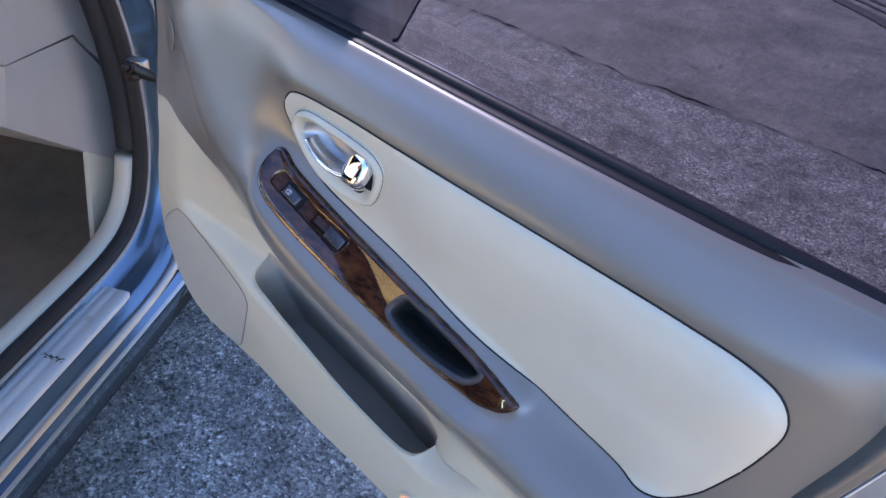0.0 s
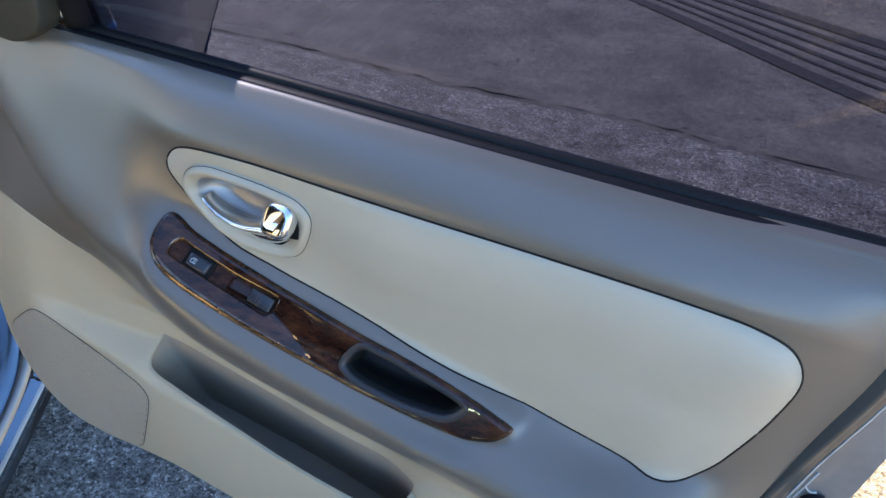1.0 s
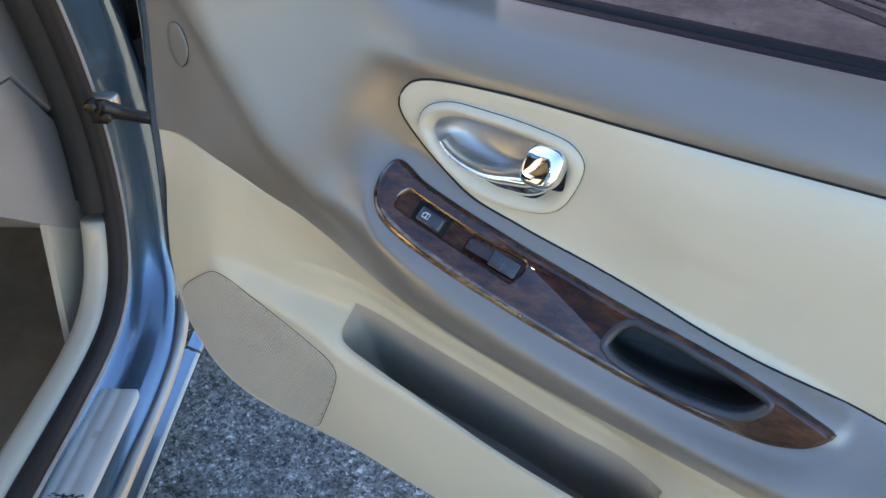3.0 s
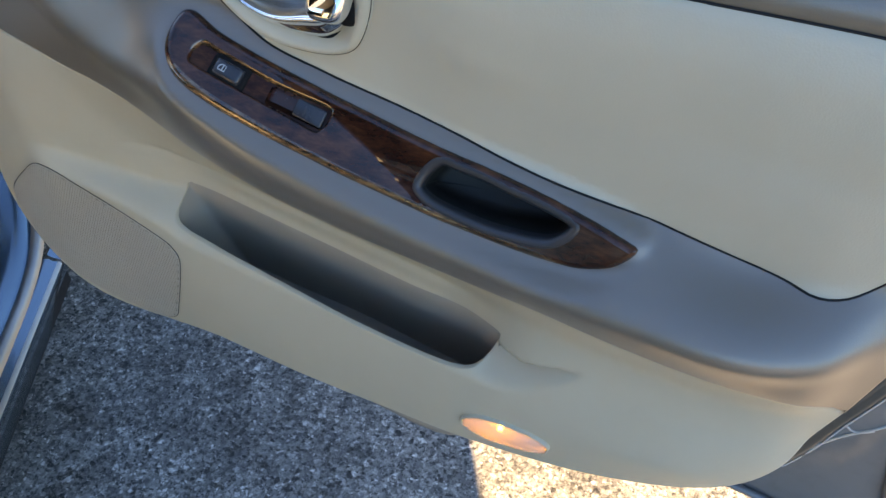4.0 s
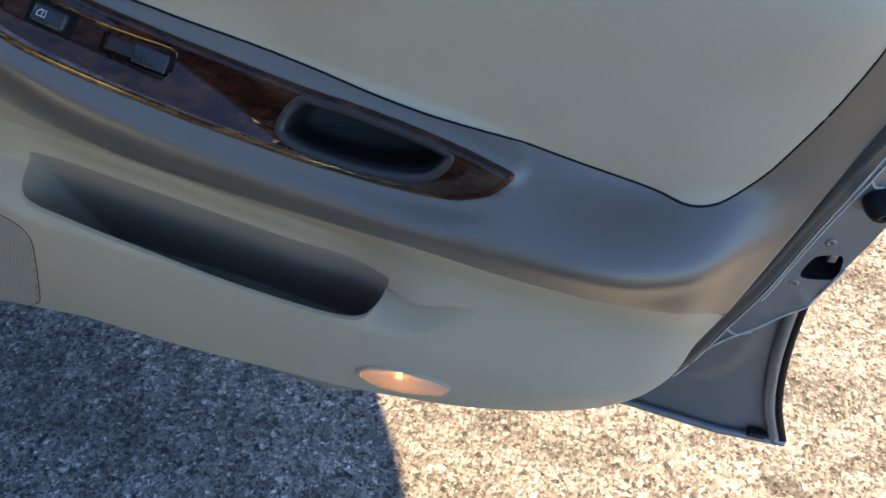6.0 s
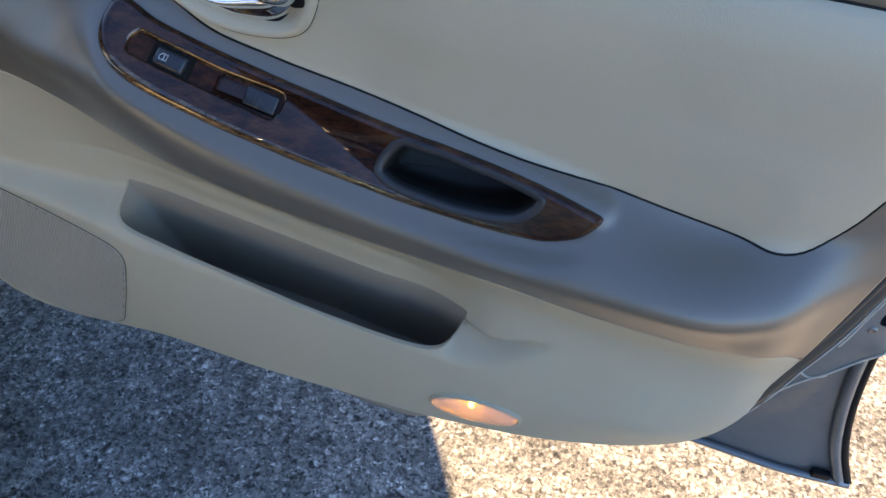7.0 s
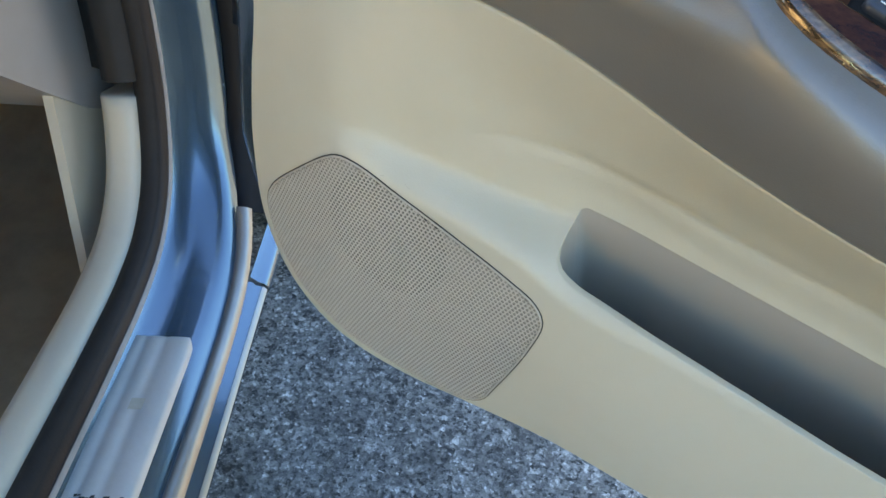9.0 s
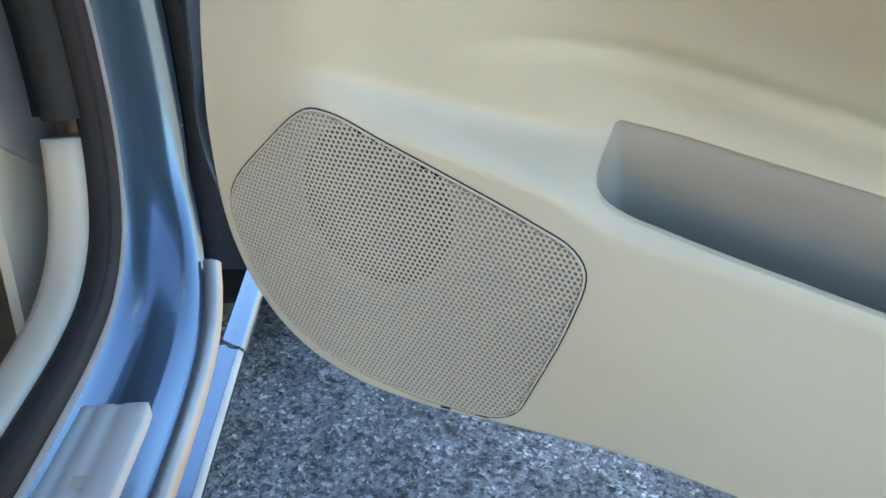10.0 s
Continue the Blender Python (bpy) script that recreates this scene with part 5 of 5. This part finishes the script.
def build_scuff():
    xs = [(-.151, .0), (-.150, .004), (-.146, .0055), (-.139, .0055), (-.137, .0045), (-.133, .0045), (-.131, .0057), (-.121, .0057), (-.119, .0047), (-.114, .0047), (-.112, .0057), (-.101, .0057), (-.094, .005), (-.091, .003), (-.090, -.003)]
    us = np.r_[-.036, -.039, -.046, np.linspace(-.06, -1.1, 40)]
    loops = []
    for i, u in enumerate(us):
        inset = (0.010, 0.004, 0.001)[i] if i < 3 else 0.0
        loops.append([at(min(max(c, -.151 + inset), -.090 - inset), u, .3615 + (h if i else h * .3)) for c, h in xs])
    plate = rings("scuff_plate", loops, SCUFF, CAR, "scuffed pale grey plastic sill plate", False, False)
    verts, faces = [], []

    def fleck(c, u, w, h, z=.3676):
        b = len(verts)
        verts.extend([at(c - w, u - h, z), at(c + w * .8, u - h * .7, z), at(c + w, u + h, z), at(c - w * .7, u + h * .8, z)])
        faces.append((b, b + 1, b + 2, b + 3))
    rnd = random.Random(7)
    for k in range(26):
        fleck(-.137 + .040 * k / 25 + rnd.uniform(-.002, .002), -.208 + .003 * math.sin(k * .9) + rnd.uniform(-.002, .002) - .004 * k / 25, rnd.uniform(.0012, .0034), rnd.uniform(.0006, .0018))
    link_mesh("scuff_mark", verts, faces, DIRT, plate, "black scuff marks", smooth=False)
    p = [at(-.118 + a, -.118 + b, .3674) for a, b in ((-.006, -.006), (.006, -.006), (.006, .006), (-.006, .006))]
    link_mesh("glue_patch", p, [(0, 1, 2, 3)], GLUE, plate, "small grey glue patch", smooth=False)


build_scuff()


def prism(name, profile, c0, c1, mat, parent, label, smooth=False):
    """A profile in (u, z) drawn across the car from c0 to c1."""
    a = [at(c0, u, z) for u, z in profile]
    b = [at(c1, u, z) for u, z in profile]
    n = len(profile)
    faces = [(k, (k + 1) % n, n + (k + 1) % n, n + k) for k in range(n)] + [tuple(range(n)), tuple(range(2 * n - 1, n - 1, -1))]
    return link_mesh(name, a + b, faces, mat, parent, label, smooth)


def build_cabin():
    # carpeted floor with a rising toe board
    fl = curve([(-1.6, .235), (-.6, .235), (.20, .235), (.36, .25), (.55, .36), (.66, .55)], 50)
    loops = [[at(c, u, z + .004 * math.sin(9 * c + 4 * u)) for c in np.linspace(-.212, -1.45, 26)] for u, z in fl]
    rings("carpet", loops, CARPET, CAR, "worn brown-grey floor carpet", False, False)
    # lower dashboard: cream end and face, taupe pad above
    prism("lower_dashboard", [(-.045, .668), (-.010, .752), (.14, .742), (.24, .60), (.22, .46), (.165, .492), (.10, .545)], -.232, -1.45, DASH, CAR, "grey-taupe lower dashboard end panel")
    prism("upper_dashboard", [(-.014, .756), (-.02, .83), (.02, .93), (.30, .97), (.45, .95), (.45, .60), (.26, .60), (.14, .748)], -.228, -1.45, DASH, CAR, "taupe upper dashboard")
    prism("kick_panel", [(.118, .57), (.096, .478), (.074, .39), (.052, .30), (.10, .24), (.55, .24), (.55, .60), (.20, .60)], -.236, -.246, IVORY, CAR, "ivory footwell kick panel")
    # unseen dark lining added for reflections, closing the cabin behind and above the camera
    prism("headliner", [(-.55, 1.345), (-1.20, 1.38), (-1.20, 1.37), (-.55, 1.335)], -.31, -1.24, DASH, CAR, "grey-taupe headliner")
    prism("rear_closing_wall", [(-1.19, .24), (-1.17, .24), (-1.17, 1.365), (-1.19, 1.365)], -.17, -1.45, SEAL, CAR, "unseen dark wall added behind the front seats")
    prism("far_side_lining", [(.60, .24), (.60, .93), (-1.17, .93), (-1.17, .24)], -1.43, -1.45, SEAL, CAR, "unseen dark wall added on the far side")
    prism("bulkhead", [(.66, .20), (.70, .20), (.70, .97), (.66, .97)], -.06, -1.5, SEAL, CAR, "dark bulkhead behind the dashboard")


build_cabin()


def cushion(name, spine, half, thick, mat, label, sides=28):
    """A padded slab along a spine of (u, z), rounded across the car, with raised bolsters at its sides."""
    loops = []
    for i, (u, z) in enumerate(spine):
        t = np.array(spine[min(i + 1, len(spine) - 1)]) - np.array(spine[max(i - 1, 0)])
        t = t / np.linalg.norm(t)
        nrm = np.array((-t[1], t[0]))
        e = min(1.0, 0.35 + 0.65 * math.sin(math.pi * min(i, len(spine) - 1 - i) / 8) if min(i, len(spine) - 1 - i) < 4 else 1.0)
        loop = []
        for a in np.linspace(0, 2 * math.pi, sides, endpoint=False):
            ca, sa = math.cos(a), math.sin(a)
            x = math.copysign(abs(ca) ** 0.45, ca) * half * (0.9 + 0.1 * e)
            h = math.copysign(abs(sa) ** 0.6, sa) * thick * e
            if sa > 0:
                h += 0.035 * e * np.clip((abs(x) / half - 0.62) / 0.2, 0, 1) * (1 - abs(ca) ** 14)
            loop.append(at(-.53 + x, u + nrm[0] * h, z + nrm[1] * h))
        loops.append(loop)
    return rings(name, loops, mat, CAR, label, True, True, True, True)


SEATCLOTH = leather("tan_leatherette", (0.24, 0.207, 0.160), 0.5, (0.205, 0.175, 0.135), 700, 0.00016)


# unseen seat and pillar trim, added for warm bounce and reflections on the door
def build_seat():
    cushion("seat_cushion", curve([(-.36, .44), (-.46, .455), (-.62, .44), (-.86, .41)], 26)[::-1], .25, .075, SEATCLOTH, "unseen tan leatherette seat cushion, added for reflections")
    cushion("seat_backrest", curve([(-.88, .44), (-.94, .62), (-1.02, .84), (-1.08, 1.02)], 26), .24, .065, SEATCLOTH, "unseen tan leatherette seat backrest, added for reflections")
    prism("seat_base", [(-.42, .235), (-.42, .385), (-.84, .36), (-.84, .235)], -.32, -.74, WELT, CAR, "unseen dark plastic seat base")
    prism("pillar_trim", [(-1.10, .38), (-1.10, .92), (-1.17, 1.36), (-1.25, 1.36), (-1.21, .92), (-1.21, .38)], -.175, -.20, IVORY, CAR, "ivory centre pillar trim")


build_seat()


def build_body():
    # front wing and bonnet, tapering to the nose
    us = np.linspace(.23, 1.68, 50)
    loops = []
    for u in us:
        k = np.clip((u - .93) / .75, 0, 1)
        tap = .22 * k ** 6
        drop = .20 * k ** 2
        arch = math.sqrt(max(0, .33 ** 2 - (u - .55) ** 2)) if abs(u - .55) < .33 else 0
        low = max(.20, .30 + arch if arch else .20)
        tap -= .03 * math.exp(-((u - .9) / .35) ** 2)
        loops.append([at(-.052 - tap - .02, u, low), at(-.048 - tap, u, low + .01), at(-.044 - tap, u, max(.60, low + .02) - drop * .4), at(-.052 - tap, u, .80 - drop), at(-.072 - tap, u, .862 - drop), at(-.12 - tap, u, .893 - drop), at(-.30 - tap * .6, u, .935 - drop), at(-.78, u, .965 - drop)])
    rings("front_wing", loops, PAINT, CAR, "silver-blue front wing and bonnet", False, False)
    n = loops[-1]
    rings("bumper", [n, [p * np.array((1, 1, 0.6)) + CF * .10 for p in n], [p * np.array((1, 1, 0.35)) + CF * .02 for p in n]], PAINT, CAR, "rounded silver-blue nose", False, False)
    loops = []
    for u in us:
        k = np.clip((u - .93) / .75, 0, 1)
        tap, drop = .22 * k ** 6, .20 * k ** 2
        loops.append([at(-1.50 + tap, u, .2), at(-1.50 + tap, u, .80 - drop), at(-1.42 + tap, u, .893 - drop), at(-.78, u, .965 - drop)])
    rings("far_wing", loops, PAINT, CAR, "silver-blue far wing and bonnet", False, False)
    prism("underbody", [(1.55, .17), (1.55, .21), (-3.05, .23), (-3.05, .19)], -.29, -1.27, RUBBER, CAR, "dark underside of the car")
    prism("floor_pan", [(.20, .165), (.20, .205), (-1.62, .205), (-1.62, .165)], -.12, -1.44, RUBBER, CAR, "dark floor pan")
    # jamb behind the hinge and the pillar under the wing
    # this wall is black to stand for the shade inside the wing
    prism("wing_shade_wall", [(.30, .42), (.32, .42), (.32, .95), (.30, .95)], -.04, -.22, RUBBER, CAR, "black wall added for the shade inside the wing")
    flange = prism("wing_flange", [(.235, .862), (.262, .852), (.33, .935), (.33, .96), (.25, .955)], -.045, -.16, PAINT, CAR, "silver-blue flange of the front wing")
    o = at(-.098, .250, .915)
    side = np.array((0, 0, 1.0))
    loops = [[o - CF * h + r * (math.cos(k) * CN + math.sin(k) * side) for k in np.linspace(0, 2 * math.pi, 18, endpoint=False)] for r, h in ((.020, -.01), (.020, .012), (.0175, .014), (.0125, .0145), (.0120, .020), (.0095, .022), (.004, .0215))]
    rings("wing_bolt", loops, STEEL, flange, "bright bolt with a washer")
    # roof, screen pillar, tail
    prism("roof", [(-.50, 1.375), (-.75, 1.425), (-1.4, 1.435), (-1.95, 1.385), (-1.95, 1.355), (-1.4, 1.39), (-.75, 1.385), (-.50, 1.35)], -.25, -1.30, PAINT, CAR, "silver-blue roof")
    tube("screen_pillar", [at(-.13, .17, .93), at(-.18, -.05, 1.10), at(-.24, -.30, 1.26), at(-.31, -.56, 1.37)], .035, PAINT, CAR, "windscreen pillar", 8)
    prism("windscreen", [(.165, .945), (-.55, 1.365), (-.552, 1.361), (.163, .941)], -.16, -1.38, SCREEN, CAR, "green-tinted windscreen")
    tube("centre_pillar", [at(-.12, -1.16, .36), at(-.12, -1.16, .9), at(-.29, -1.22, 1.39)], .05, PAINT, CAR, "centre door pillar", 8)
    # unseen dark pane, added to block sky from the wood's reflection
    prism("rear_side_window", [(-1.24, .93), (-1.27, 1.375), (-1.90, 1.365), (-2.45, .955)], -.16, -.17, DARKPANE, CAR, "unseen opaque dark pane added at the rear door")
    prism("rear_body", [(-1.20, .22), (-1.20, .93), (-2.3, .96), (-3.1, .92), (-3.2, .5), (-3.1, .25)], -.055, -1.50, PAINT, CAR, "silver-blue rear body")
    for u in (.74, -2.0):
        for cc in (-.17, -1.38):
            o = at(cc, u, .315)
            prof = ((.315, .075), (.312, .095), (.29, .105), (.225, .10), (.205, .09))
            loops = [[o + CN * s + r * (math.cos(k) * CF + math.sin(k) * np.array((0, 0, 1.0))) for k in np.linspace(0, 2 * math.pi, 40, endpoint=False)] for r, s in [(.2, -.09), (.29, -.1), (.315, -.075)] + list(prof)]
            wheel = rings("wheel", loops, RUBBER, CAR, "black tyre on a silver wheel", cap=False)
            rings("rim", [[o + CN * s + r * (math.cos(k) * CF + math.sin(k) * np.array((0, 0, 1.0))) for k in np.linspace(0, 2 * math.pi, 40, endpoint=False)] for r, s in ((.206, .088), (.19, .07), (.06, .06))], STRIP, wheel, "silver wheel rim")
    # check strap: greasy bracket, link and pin
    arm = tube("check_arm", curve([at(-.118, .128, .712), at(-.100, .132, .704), at(-.075, .143, .692), at(-.045, .150, .684), at(-.02, .152, .680)], 16), [.012, .0125, .012, .011, .010, .0095, .009, .009, .009, .0095, .010, .010, .010, .010, .010, .010], GREASE, CAR, "greasy black door check strap", 8, .55)
    n1, n2 = Vector(CN), Vector(-CF)
    brick("strap_bracket", at(-.118, .140, .712), (n1, n2, Vector((0, 0, 1))), (.034, .020, .026), .004, STEEL, arm, "worn zinc bracket with rust")
    brick("strap_plate", at(-.124, .128, .706), (n1, n2, Vector((0, 0, 1))), (.022, .008, .034), .003, GREASE, arm, "greasy bracket plate")
    for c, u, z, r in ((-.128, .122, .716, .0085), (-.112, .124, .701, .007)):
        o = at(c, u, z)
        loops = [[o - CF * h + q * (math.cos(k) * CN + math.sin(k) * np.array((0, 0, 1.0))) for k in np.linspace(0, 2 * math.pi, 8, endpoint=False)] for q, h in ((r, -.012), (r, .004), (r * .8, .007), (r * .3, .0075))]
        rings("hinge_bolt", loops, GREASE, arm, "rusty bolt head", smooth=False)


build_body()
